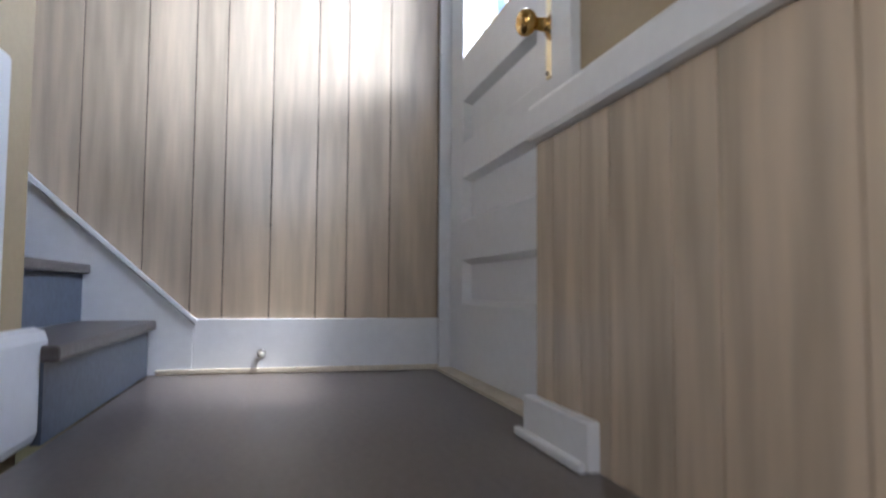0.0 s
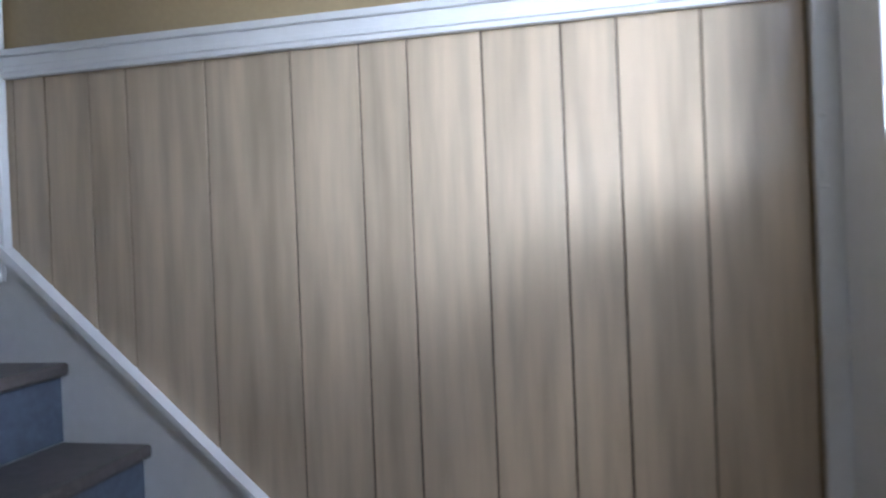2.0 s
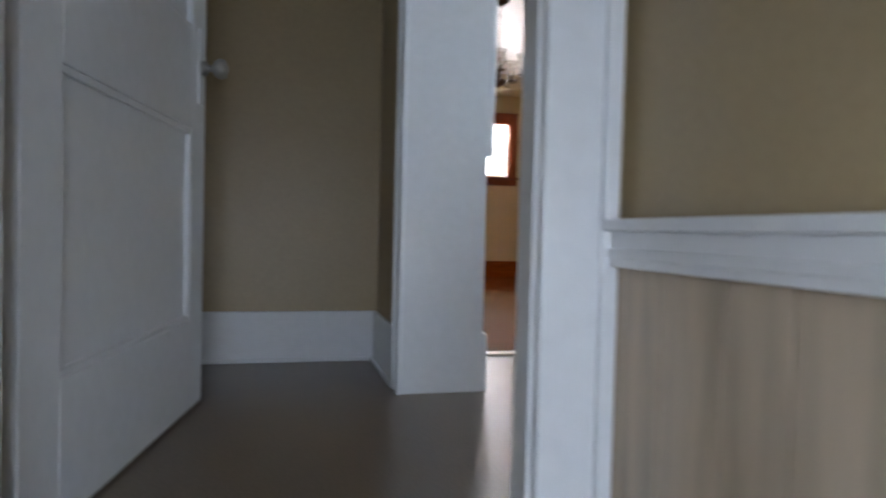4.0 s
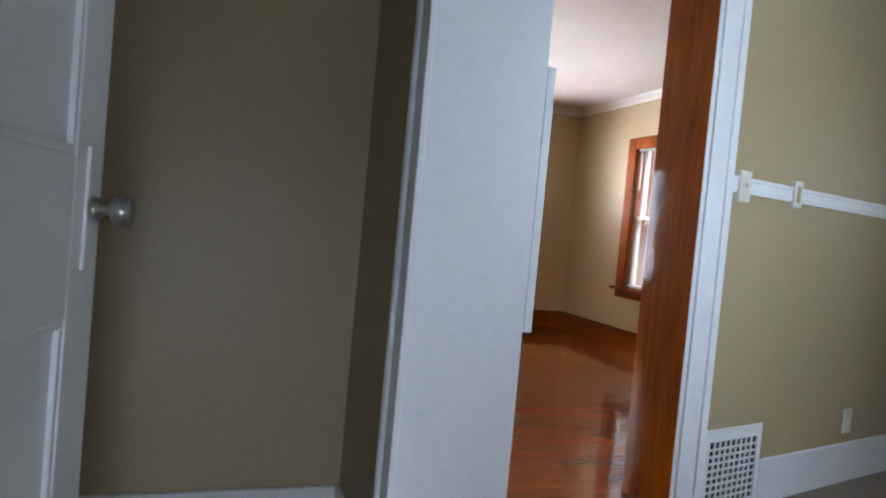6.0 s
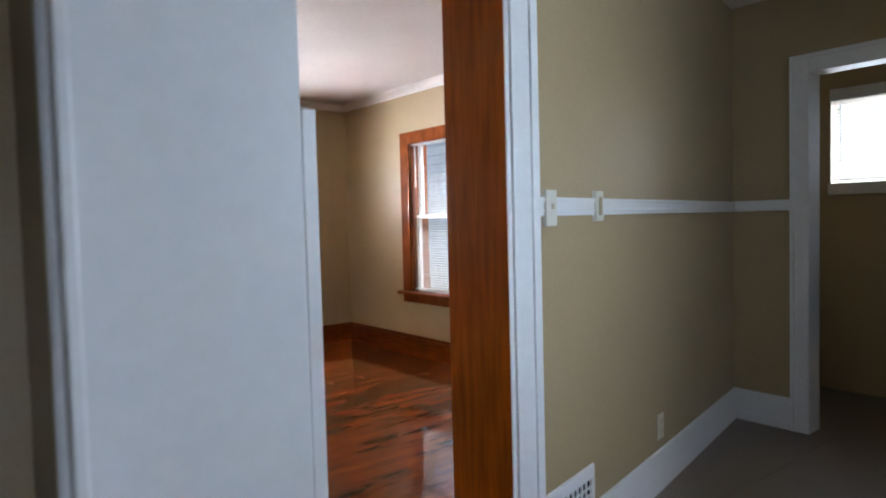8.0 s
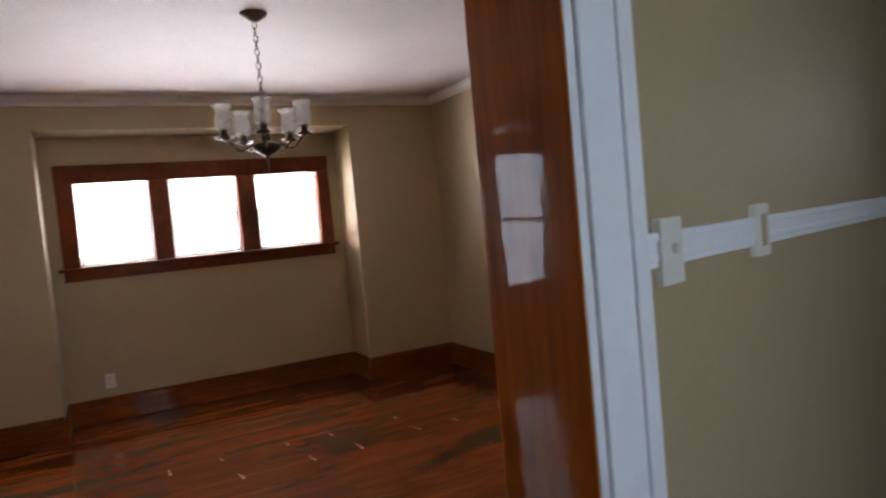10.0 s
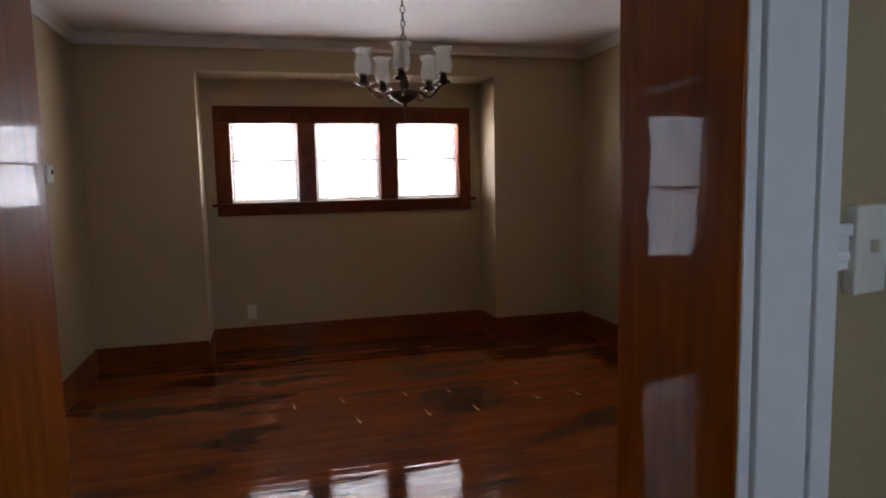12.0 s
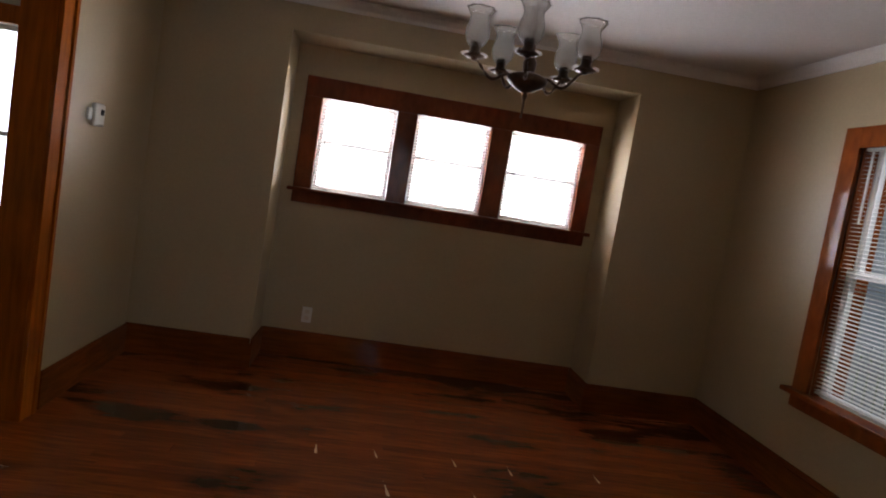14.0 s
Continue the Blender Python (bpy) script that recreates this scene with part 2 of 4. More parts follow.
# ---- ground and outside ----
boxes("ground", GRASS, "flat green lawn around the house", "ground", (-60, 60, -60, 60, -3.6, -3.2))
boxes("yard", GRASS, "green lawn strip beside the house", "ground", (3.7, 40, -10, 40, -0.75, -0.55))
fence = group_thing("picket_fence", (5.6, 7.5, -0.55), "white painted picket fence standing on the lawn", "fence")
bm = bmesh.new()
box(bm, -0.01, 0.01, -0.04, 0.04, 0, 1.15, 0.004)
picket = mesh_of("picket", bm, SIDING)
for i in range(34):
    o = new("picket", picket)
    o.parent, o.location = fence, (0, -2.2 + 0.13 * i, 0)
for z in (0.3, 0.9):
    bpart("rail", SIDING, fence, (0.012, 0.05, -2.3, 2.3, z, z + 0.08))
house = group_thing("neighbour_house", (11, 13, -0.55), "pale sided neighbouring house beyond the fence", "house")
for k in range(22):
    bpart("siding_board", SIDING, house, (0.0, 0.2, -6, 6, 0.24 * k, 0.24 * k + 0.225))
bm = bmesh.new()
prism(bm, [(-0.4, 5.2), (3.0, 7.6), (6.4, 5.2)], "y", -6.3, 6.3)
part("roof", bm, CONCRETE, house)

# ---- entry, stairwell: floors and walls ----
boxes("floor_landing", LANDING, "taupe painted landing floor, scuffed", "floor", (LANDX, 0.0, DOOR_Y, -4 * RUN + 0.02, LAND - 0.12, LAND))
boxes("floor_kitchen", VINYL, "brown speckled sheet floor, slightly shiny", "floor", (-1.5, 5.0, 0.03, W0 + 0.002, -0.2, 0.0))
boxes("floor_basement", CONCRETE, "bare concrete basement floor", "floor", (-5.0, LANDX, -2.2, 0.4, -3.1, -2.84))
boxes("wall_panelled", TAN, "tan painted stairwell wall above the panelling", "wall", (0.012, 0.14, -2.1, -0.016, -3.1, HCEIL))
boxes("wall_entry", TAN, "tan painted wall around the entry door", "wall",
      (-5.0, -1.20, DOOR_Y - 0.2, DOOR_Y, -3.1, HCEIL), (-1.20, 0.01, DOOR_Y - 0.2, DOOR_Y, 1.18, HCEIL), (-1.20, 0.01, DOOR_Y - 0.2, DOOR_Y, -3.1, LAND), (-0.035, 0.01, DOOR_Y - 0.2, DOOR_Y, LAND, 1.18))
# the gap from x -3.35 to -2.35 only holds the added stair fill light
boxes("wall_stair_block", TAN, "tan painted wall between the two flights", "wall", (-2.35, -1.05, -0.78, -0.016, -3.1, HCEIL), (-5.0, -3.35, -0.78, -0.016, -3.1, HCEIL), (-3.35, -2.35, -0.78, -0.016, -3.1, -0.55), (-3.35, -2.35, -0.78, -0.016, 0.45, HCEIL))
# unseen end wall; its opening only backs the added basement fill light
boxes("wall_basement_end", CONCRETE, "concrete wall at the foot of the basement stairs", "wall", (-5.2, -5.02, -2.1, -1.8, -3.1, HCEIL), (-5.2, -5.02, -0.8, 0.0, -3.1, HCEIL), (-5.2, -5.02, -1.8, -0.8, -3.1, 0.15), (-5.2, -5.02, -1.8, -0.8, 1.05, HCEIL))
boxes("ceiling_stairwell", CEIL, "plain off-white stairwell ceiling", "ceiling", (-5.2, 0.14, -2.1, 0.12, HCEIL, HCEIL + 0.1))

# stairs up
stairs = group_thing("staircase", (0, 0, LAND), "short flight of painted wooden stairs, grey treads and blue risers", "stairs", "structure")
for k in range(1, 6):
    y = -(5 - k) * RUN
    z = k * RISE
    if k < 5:
        bm = bmesh.new()
        box(bm, -1.05, -0.028, y, y + RUN + 0.03, z - 0.032, z, 0.008)
        part("tread", bm, TREAD, stairs)
    bpart("riser", RISER, stairs, (-1.05, -0.028, y + 0.026, y + 0.045, z - RISE, z - (0.032 if k < 5 else 0.034)))
bm = bmesh.new()
box(bm, -1.05, -0.028, 0.0, 0.09, 5 * RISE - 0.034, 5 * RISE + 0.004, 0.01)
part("nosing", bm, VINYL, stairs, "worn brown nosing")
bpart("nosing_strip", CREAM, stairs, (-1.05, -0.028, -0.003, 0.002, 5 * RISE - 0.03, 5 * RISE - 0.016), label="thin pale metal nosing strip")
bpart("floor_edge", VINYL, stairs, (-1.05, -0.028, 0.012, 0.12, 5 * RISE + 0.003, 5 * RISE + 0.009))

# skirt board with cap along the panelled wall
bm = bmesh.new()
prism(bm, [(-0.965, LAND), (0.0, LAND), (0.0, 0.101), (-0.965, -0.776)], "x", -0.028, 0.0)
solid("stringer", bm, WHITE, "white painted skirt board rising with the stairs", "trim", "structure")
bm = bmesh.new()
prism(bm, [(-0.979, -0.776), (0.0, 0.101), (0.0, 0.127), (-0.965, -0.75), (-0.979, -0.757)], "x", -0.038, 0.004)
prism(bm, [(-0.974, -0.796), (0.0, 0.088), (0.0, 0.102), (-0.974, -0.778)], "x", -0.033, 0.0)
solid("stringer_cap", bm, WHITE, "white moulded cap along the skirt board", "trim", "structure")
boxes("baseboard_landing", WHITE, "tall white baseboard with chipped paint", "baseboard", (-0.02, 0.0, DOOR_Y, -0.966, LAND, -0.756), bevel=0.004)
boxes("shoe_moulding", CREAM, "cream shoe moulding at the landing floor", "trim", (-0.036, -0.021, DOOR_Y, -4 * RUN, LAND, LAND + 0.02), bevel=0.005)
stop = group_thing("door_stop", (-0.02, -1.20, LAND + 0.07), "worn metal door stop screwed into the white baseboard", "door stop")
for nm, mt, prof in (("base", CHROME, [(0.016, 0.0), (0.014, 0.006), (0.007, 0.010)]), ("rod", BRONZE, [(0.007, 0.010), (0.009, 0.018), (0.007, 0.026), (0.009, 0.034), (0.007, 0.042)]), ("tip", PLASTIC, [(0.008, 0.042), (0.011, 0.046), (0.011, 0.056), (0.006, 0.060)])):
    bm = bmesh.new()
    lathe(bm, prof, 14)
    bmesh.ops.transform(bm, matrix=Matrix.Rotation(radians(-90), 4, "Y"), verts=bm.verts)
    part(nm, bm, mt, stop, smooth=True)

# pale panelling, board by board
CUTS = [-1.851, -1.660, -1.498, -1.386, -1.221, -1.058, -0.949, -0.788, -0.578, -0.372, -0.271, -0.15, -0.06, -0.016]
backing = boxes("panelling", GROOVE, "pale wood-grain wall panelling with dark grooves", "panelling", (0.004, 0.011, DOOR_Y, -0.016, LAND, 0.56))
for a, b in zip(CUTS, CUTS[1:]):
    bpart("board", PANELLING, backing, (-0.002, 0.004, a + 0.002, b - 0.002, -0.78, 0.55), bevel=0.0012)


def chair_rail(name, x0, x1, y0, y1, z0, z1, face, label, thick=1.0):
    """A moulded rail; face names the side that shows."""
    bm = bmesh.new()
    h = z1 - z0
    for lo, hi, out in ((0.0, 0.76, 0.018 * thick), (0.18, 0.40, 0.023 * thick), (0.74, 1.0, 0.028 * thick)):
        if face == "-x":
            box(bm, x1 - out, x1, y0, y1, z0 + lo * h, z0 + hi * h, 0.003)
        elif face == "-y":
            box(bm, x0, x1, y1 - out, y1, z0 + lo * h, z0 + hi * h, 0.003)
        else:
            box(bm, x0, x1, y0, y0 + out, z0 + lo * h, z0 + hi * h, 0.003)
    return solid(name, bm, WHITE, label, "trim", "structure")


chair_rail("chair_rail", 0, -0.002, DOOR_Y, -0.016, 0.500, 0.568, "-x", "white moulded chair rail above the panelling")

# built-out wainscot beside the entry door and down the basement stairs
wains = boxes("wainscot", GROOVE, "pale wood-grain wainscot with dark grooves", "panelling", (-5.0, -1.176, DOOR_Y, BUILT_Y - 0.006, -3.1, -0.33))
xs = [-1.173, -1.260, -1.385, -1.492, -1.671, -1.775, -1.98, -2.09, -2.30, -2.41, -2.62, -2.80, -3.0, -3.3, -3.6, -4.0, -4.5, -4.99]
for a, b in zip(xs, xs[1:]):
    bpart("board", PANELLING, wains, (b + 0.002, a - 0.002, BUILT_Y - 0.006, BUILT_Y, -3.05, -0.334), bevel=0.0012)
bm = bmesh.new()
box(bm, -5.0, -1.168, DOOR_Y, BUILT_Y + 0.022, -0.335, -0.252, 0.014)
solid("rail_cap", bm, WHITE, "rounded white cap rail on the wainscot", "trim", "structure")
bm = bmesh.new()
box(bm, -1.455, -1.150, BUILT_Y - 0.03, BUILT_Y + 0.022, LAND, LAND + 0.085, 0.005)
box(bm, -1.455, -1.140, BUILT_Y + 0.023, BUILT_Y + 0.04, LAND, LAND + 0.018, 0.005)
solid("baseboard_wainscot", bm, WHITE, "short white baseboard block on the landing", "baseboard", "structure")

# corner of the dividing wall, its base and guard board
bm = bmesh.new()
box(bm, -1.70, -0.985, -0.815, -0.76, LAND, -0.725, 0.025)
solid("baseboard_corner", bm, WHITE, "rounded white base at the wall corner", "baseboard", "structure")
bm = bmesh.new()
box(bm, -1.62, -1.195, -0.80, -0.778, -1.6, -0.24, 0.012)
solid("guard_board", bm, WHITE, "white painted board on the stair wall", "trim", "structure")

# basement stairs
down = group_thing("basement_stairs", (LANDX, -1.28, LAND), "worn grey wooden basement stairs", "stairs", "structure")
for k in range(1, 10):
    bm = bmesh.new()
    box(bm, -0.23 * k, -0.23 * (k - 1) + 0.02, -0.50, 0.49, -0.21 * k - 0.03, -0.21 * k, 0.006)
    part("tread", bm, TREAD, down)
    bpart("riser", RISER, down, (-0.23 * (k - 1) - 0.018, -0.23 * (k - 1) - 0.002, -0.5, 0.5, -0.21 * k + 0.001, -0.21 * (k - 1) - (0.031 if k > 1 else 0.12)))

# ---- entry door ----
EX0, EX1, EZ0, EZ1, EY = -1.15, -0.045, LAND + 0.012, 1.10, -1.89
door = group_thing("door_1", (EX1, EY, LAND), "white panelled entry door with a window, closed", "door", "structure")


def dbox(name, mat, x0, x1, z0, z1, y0, y1, bevel=0.0, label=""):
    bm = bmesh.new()
    box(bm, x0 - EX1, x1 - EX1, y0 - EY, y1 - EY, z0 - LAND, z1 - LAND, bevel)
    return part(name, bm, mat, door, label)


PX0, PX1 = -0.925, -0.218
dbox("stile", WHITE, EX0, PX0, EZ0, EZ1, EY - 0.045, EY, 0.003)
dbox("stile", WHITE, PX1, EX1, EZ0, EZ1, EY - 0.045, EY, 0.003)
levels = [(-0.697, -0.543), (-0.404, -0.248), (-0.120, 0.033), (0.190, 0.93)]
for a, b in zip([EZ0] + [q for p, q in levels], [p for p, q in levels] + [EZ1]):
    dbox("cross_rail", WHITE, PX0, PX1, a, b, EY - 0.045, EY, 0.003)
for a, b in levels[:3]:
    dbox("panel", WHITE, PX0, PX1, a, b, EY - 0.042, EY - 0.03)
    bm = bmesh.new()
    for q, s in ((a, 1), (b, -1)):
        prism(bm, [(-0.002, q - LAND), (-0.03, q - LAND), (-0.03, q + s * 0.016 - LAND)], "x", PX0 - EX1, PX1 - EX1)
    for q, s in ((PX0, 1), (PX1, -1)):
        prism(bm, [(q - EX1, -0.002), (q - EX1, -0.03), (q + s * 0.016 - EX1, -0.03)], "z", a - LAND, b - LAND)
    part("panel_moulding", bm, WHITE, door)
pane = dbox("window_pane", GLASS, PX0, PX1, 0.190, 0.93, EY - 0.026, EY - 0.022)
pane.visible_shadow = False
for x in (-0.42, -0.64):
    dbox("muntin", WHITE, x - 0.008, x + 0.008, 0.190, 0.93, EY - 0.036, EY - 0.014)
dbox("glazing_bead", CREAM, PX0, PX1, 0.190, 0.204, EY - 0.02, EY - 0.004, 0.003)
bm = bmesh.new()
kx, kz = -1.045 - EX1, -0.012 - LAND
box(bm, kx - 0.045, kx + 0.045, 0.0, 0.006, kz - 0.12, kz + 0.14, 0.003)
plate = part("lock_plate", bm, BRASS_PALE, door, "pale brass lock plate")
for sx, sz in ((-0.034, -0.106), (0.034, -0.106), (-0.034, 0.126), (0.034, 0.126)):
    bm = bmesh.new()
    lathe(bm, [(0.007, 0.005), (0.006, 0.008), (0.003, 0.009)], 10)
    bmesh.ops.transform(bm, matrix=Matrix.Translation((kx + sx, 0, kz + sz)) @ Matrix.Rotation(radians(-90), 4, "X"), verts=bm.verts)
    part("screw", bm, BRONZE, plate, "dark screw head")
bm = bmesh.new()
lathe(bm, [(0.036, 0.004), (0.035, 0.010), (0.028, 0.017), (0.017, 0.022), (0.015, 0.050), (0.022, 0.056), (0.031, 0.066), (0.033, 0.078), (0.029, 0.088), (0.020, 0.094), (0.010, 0.090), (0.001, 0.088)], 28)
bmesh.ops.transform(bm, matrix=Matrix.Translation((kx, 0, kz)) @ Matrix.Rotation(radians(-90), 4, "X"), verts=bm.verts)
part("knob", bm, BRASS, door, "polished brass knob", True)
for hz in (0.20, -0.70):
    bm = bmesh.new()
    lathe(bm, [(0.006, -0.072), (0.012, -0.068), (0.006, -0.058), (0.009, -0.056), (0.009, -0.021), (0.0075, -0.020), (0.0075, -0.018), (0.009, -0.017), (0.009, 0.017), (0.0075, 0.018), (0.0075, 0.020), (0.009, 0.021), (0.009, 0.056), (0.006, 0.058), (0.012, 0.068), (0.006, 0.072)], 12, at=(0.012, 0.030, hz - LAND))
    part("hinge", bm, WHITE, door, "painted steel hinge")
boxes("door_casing_entry", WHITE, "white painted door casing", "trim",
      (-1.26, EX0 - 0.006, DOOR_Y, DOOR_Y + 0.022, LAND, 1.24), (EX0 - 0.006, -0.005, DOOR_Y, DOOR_Y + 0.022, 1.11, 1.24), bevel=0.003)
boxes("door_jamb_entry", WHITE, "white painted door jamb", "trim", (-1.20, EX0 - 0.006, DOOR_Y - 0.19, DOOR_Y - 0.001, LAND, 1.17), (EX1 + 0.005, -0.022, DOOR_Y - 0.19, DOOR_Y + 0.004, LAND, 1.17), (EX0 - 0.006, EX1 + 0.005, DOOR_Y - 0.19, DOOR_Y - 0.001, 1.105, 1.17))
boxes("threshold", CREAM, "worn wooden door threshold", "threshold", (EX0, EX1, EY - 0.1, DOOR_Y + 0.018, LAND, LAND + 0.011))

# ---- kitchen: walls ----
boxes("wall_stair_top", TAN, "tan wall around the stair doorway", "wall",
      (-0.118, 0.30, -0.015, 0.04, 0.001, KCEIL), (-0.885, -0.118, -0.015, 0.12, 2.02, KCEIL), (-1.6, -0.885, -0.015, 0.12, -0.2, KCEIL))
boxes("wall_kitchen_south", TAN, "tan painted kitchen wall with a window", "wall",
      (0.30, 1.00, -0.02, 0.12, -0.2, KCEIL), (1.84, 5.0, -0.02, 0.12, -0.2, KCEIL), (1.00, 1.84, -0.02, 0.12, -0.2, 1.05), (1.00, 1.84, -0.02, 0.12, 2.05, KCEIL))
boxes("wall_kitchen_west", TAN, "tan painted wall of the nook", "wall", (-1.5, -1.35, 0.12, NOOK_Y, -0.2, KCEIL), (-1.35, -0.90, 0.12, 0.24, 0, KCEIL))
boxes("wall_nook", TAN, "tan painted nook wall", "wall", (-1.5, STUB_X0, NOOK_Y, W0, 0, KCEIL))
boxes("wall_stub", TAN, "short tan partition beside the dining doorway", "wall", (STUB_X0, STUB_X1 - 0.004, STUB_Y + 0.004, W0, 0, KCEIL))
boxes("wall_dining_south", TAN, "tan wall between kitchen and dining room", "wall",
      (-1.5, OX0 - 0.02, W0, W1, 0, DCEIL), (OX0 - 0.02, OX1 + 0.02, W0, W1, OTOP + 0.02, DCEIL))
bm = bmesh.new()
px = OX1 + 0.132
prism(bm, [(OX1 + 0.02, W0), (px, W0), (KX1 + 0.12, CORNER_Y + SKEW * 0.12), (KX1 + 0.12, CORNER_Y + 0.3), (px, W1), (OX1 + 0.02, W1)], "z", 0, DCEIL)
solid("wall_kitchen_north", bm, TAN, "tan kitchen wall running at a slight angle", "wall", "structure")
bm = bmesh.new()
prism(bm, [(px, W0 + 0.002), (KX1 + 0.11, W0 + 0.002), (KX1 + 0.11, CORNER_Y + 0.026), (px, W0 + 0.003)], "z", -0.19, 0.003)
solid("floor_kitchen_wedge", bm, VINYL, "brown speckled sheet floor along the angled wall", "floor", "structure")
bm = bmesh.new()
prism(bm, [(px, W0 + 0.001), (5.0, W0 + 0.001), (5.0, 2.85), (KX1 + 0.1, 2.85), (KX1 + 0.1, CORNER_Y + 0.15), (px, W0 + 0.13)], "z", KCEIL, KCEIL + 0.1)
solid("ceiling_kitchen_wedge", bm, CEIL, "off-white kitchen ceiling along the angled wall", "ceiling", "structure")
boxes("wall_kitchen_east", TAN, "tan kitchen wall with a doorway", "wall",
      (KX1, KX1 + 0.12, 2.0, CORNER_Y, 0, KCEIL), (KX1, KX1 + 0.12, 0.12, 1.15, 0, KCEIL), (KX1, KX1 + 0.12, 1.15, 2.0, 2.05, KCEIL))
boxes("wall_far_room", TAN, "dim tan wall of the room beyond", "wall",
      (4.8, 4.95, 0.12, 1.75, 0, KCEIL), (4.8, 4.95, 1.75, 2.3, 0, 1.45), (4.8, 4.95, 1.75, 2.3, 2.02, KCEIL), (4.8, 4.95, 2.3, 2.8, 0, KCEIL), (KX1 + 0.12, 4.8, 2.72, 2.82, 0, KCEIL))
boxes("ceiling_kitchen", CEIL, "off-white kitchen ceiling", "ceiling", (-1.5, 5.0, 0.12, W0, KCEIL, KCEIL + 0.1))
boxes("floor_far_room", VINYL, "brown floor of the room beyond", "floor", (KX1 + 0.111, 5.0, W0 + 0.003, 2.8, -0.2, -0.001))


def casing(name, label, axis, at, out, a0, a1, z0, z1, w, mat=WHITE, sides=(1, 1, 1)):
    """Flat casing with a raised outer band round an opening a0..a1; axis is the wall's normal axis, out the way it stands proud."""
    bm = bmesh.new()
    d = 0.02 * out
    def put(p0, p1, q0, q1, depth):
        lo, hi = sorted((at, at + depth))
        if axis == "y":
            box(bm, p0, p1, lo, hi, q0, q1, 0.003)
        else:
            box(bm, lo, hi, p0, p1, q0, q1, 0.003)
    if sides[0]:
        put(a0 - w * 0.78, a0, z0, z1 + w * 0.78, d), put(a0 - w, a0 - w * 0.78, z0, z1 + w, d * 1.5)
    if sides[1]:
        put(a1, a1 + w * 0.78, z0, z1 + w * 0.78, d), put(a1 + w * 0.78, a1 + w, z0, z1 + w, d * 1.5)
    if sides[2]:
        put(a0, a1, z1, z1 + w * 0.78, d), put(a0 - w * 0.78, a1 + w * 0.78, z1 + w * 0.78, z1 + w, d * 1.5)
    return solid(name, bm, mat, label, "trim", "structure")


# stair doorway trim
casing("door_casing_stair", "white casing of the stair doorway", "y", -0.015, -1, -0.845, -0.120, 0.005, 2.0, 0.115)
boxes("door_jamb_stair", WHITE, "white jamb of the stair doorway", "trim", (-0.126, -0.118, -0.012, 0.044, 0.0, 2.0), (-0.885, -0.845, -0.012, 0.125, 0.0, 2.0), (-0.845, -0.126, -0.012, 0.125, 2.0, 2.02))

# open kitchen door
HX, HY = -0.885, 0.25
EDGE_X, EDGE_Y = -0.715, 1.24                # free edge of the leaf
ang = math.degrees(math.atan2(EDGE_Y - HY, EDGE_X - HX))
kdoor = group_thing("door_2", (0, 0, 0), "white two-panel interior door standing open", "door", "structure")
DW = math.hypot(EDGE_Y - HY, EDGE_X - HX)


def kpart(name, mat, items, bevel=0.003, label=""):
    bm = bmesh.new()
    for it in items:
        box(bm, *it, bevel=bevel)
    return part(name, bm, mat, kdoor, label)


# local x along the leaf from the hinge, y across, z up
kpart("stile", WHITE, [(0, 0.13, -0.02, 0.018, 0.01, 1.99)])
kpart("stile", WHITE, [(DW - 0.13, DW, -0.02, 0.018, 0.01, 1.99)])
for a, b in ((0.01, 0.27), (0.82, 1.10), (1.86, 1.99)):
    kpart("cross_rail", WHITE, [(0.13, DW - 0.13, -0.02, 0.018, a, b)])
for a, b in ((0.27, 0.82), (1.10, 1.86)):
    kpart("panel", WHITE, [(0.13, DW - 0.13, -0.006, 0.006, a, b)], 0)
    kpart("panel_moulding", WHITE, [(0.13, DW - 0.13, -0.018, -0.006, a, a + 0.016), (0.13, DW - 0.13, -0.018, -0.006, b - 0.016, b), (0.13, 0.146, -0.018, -0.006, a + 0.016, b - 0.016), (DW - 0.146, DW - 0.13, -0.018, -0.006, a + 0.016, b - 0.016)], 0.004)
kpart("lock_plate", WHITE, [(DW - 0.085, DW - 0.035, -0.027, -0.02, 0.90, 1.12)], 0.002, "paint-covered lock plate")
bm = bmesh.new()
lathe(bm, [(0.024, 0.0), (0.020, 0.012), (0.010, 0.016), (0.010, 0.03), (0.022, 0.036), (0.030, 0.05), (0.026, 0.066), (0.010, 0.072)], 14)
bmesh.ops.transform(bm, matrix=Matrix.Translation((DW - 0.06, -0.027  , 1.01)) @ Matrix.Rotation(radians(90), 4, "X"), verts=bm.verts)
part("knob", bm, CHROME, kdoor, "dull metal knob", True)
bm = bmesh.new()
lathe(bm, [(0.024, 0.0), (0.020, 0.012), (0.010, 0.016), (0.010, 0.03), (0.022, 0.036), (0.030, 0.05), (0.026, 0.066), (0.010, 0.072)], 14)
bmesh.ops.transform(bm, matrix=Matrix.Translation((DW - 0.06, 0.018  , 1.01)) @ Matrix.Rotation(radians(-90), 4, "X"), verts=bm.verts)
part("knob", bm, CHROME, kdoor, "dull metal knob", True)
kdoor.matrix_basis = pose(HX, HY, 0, 0, 0, ang)

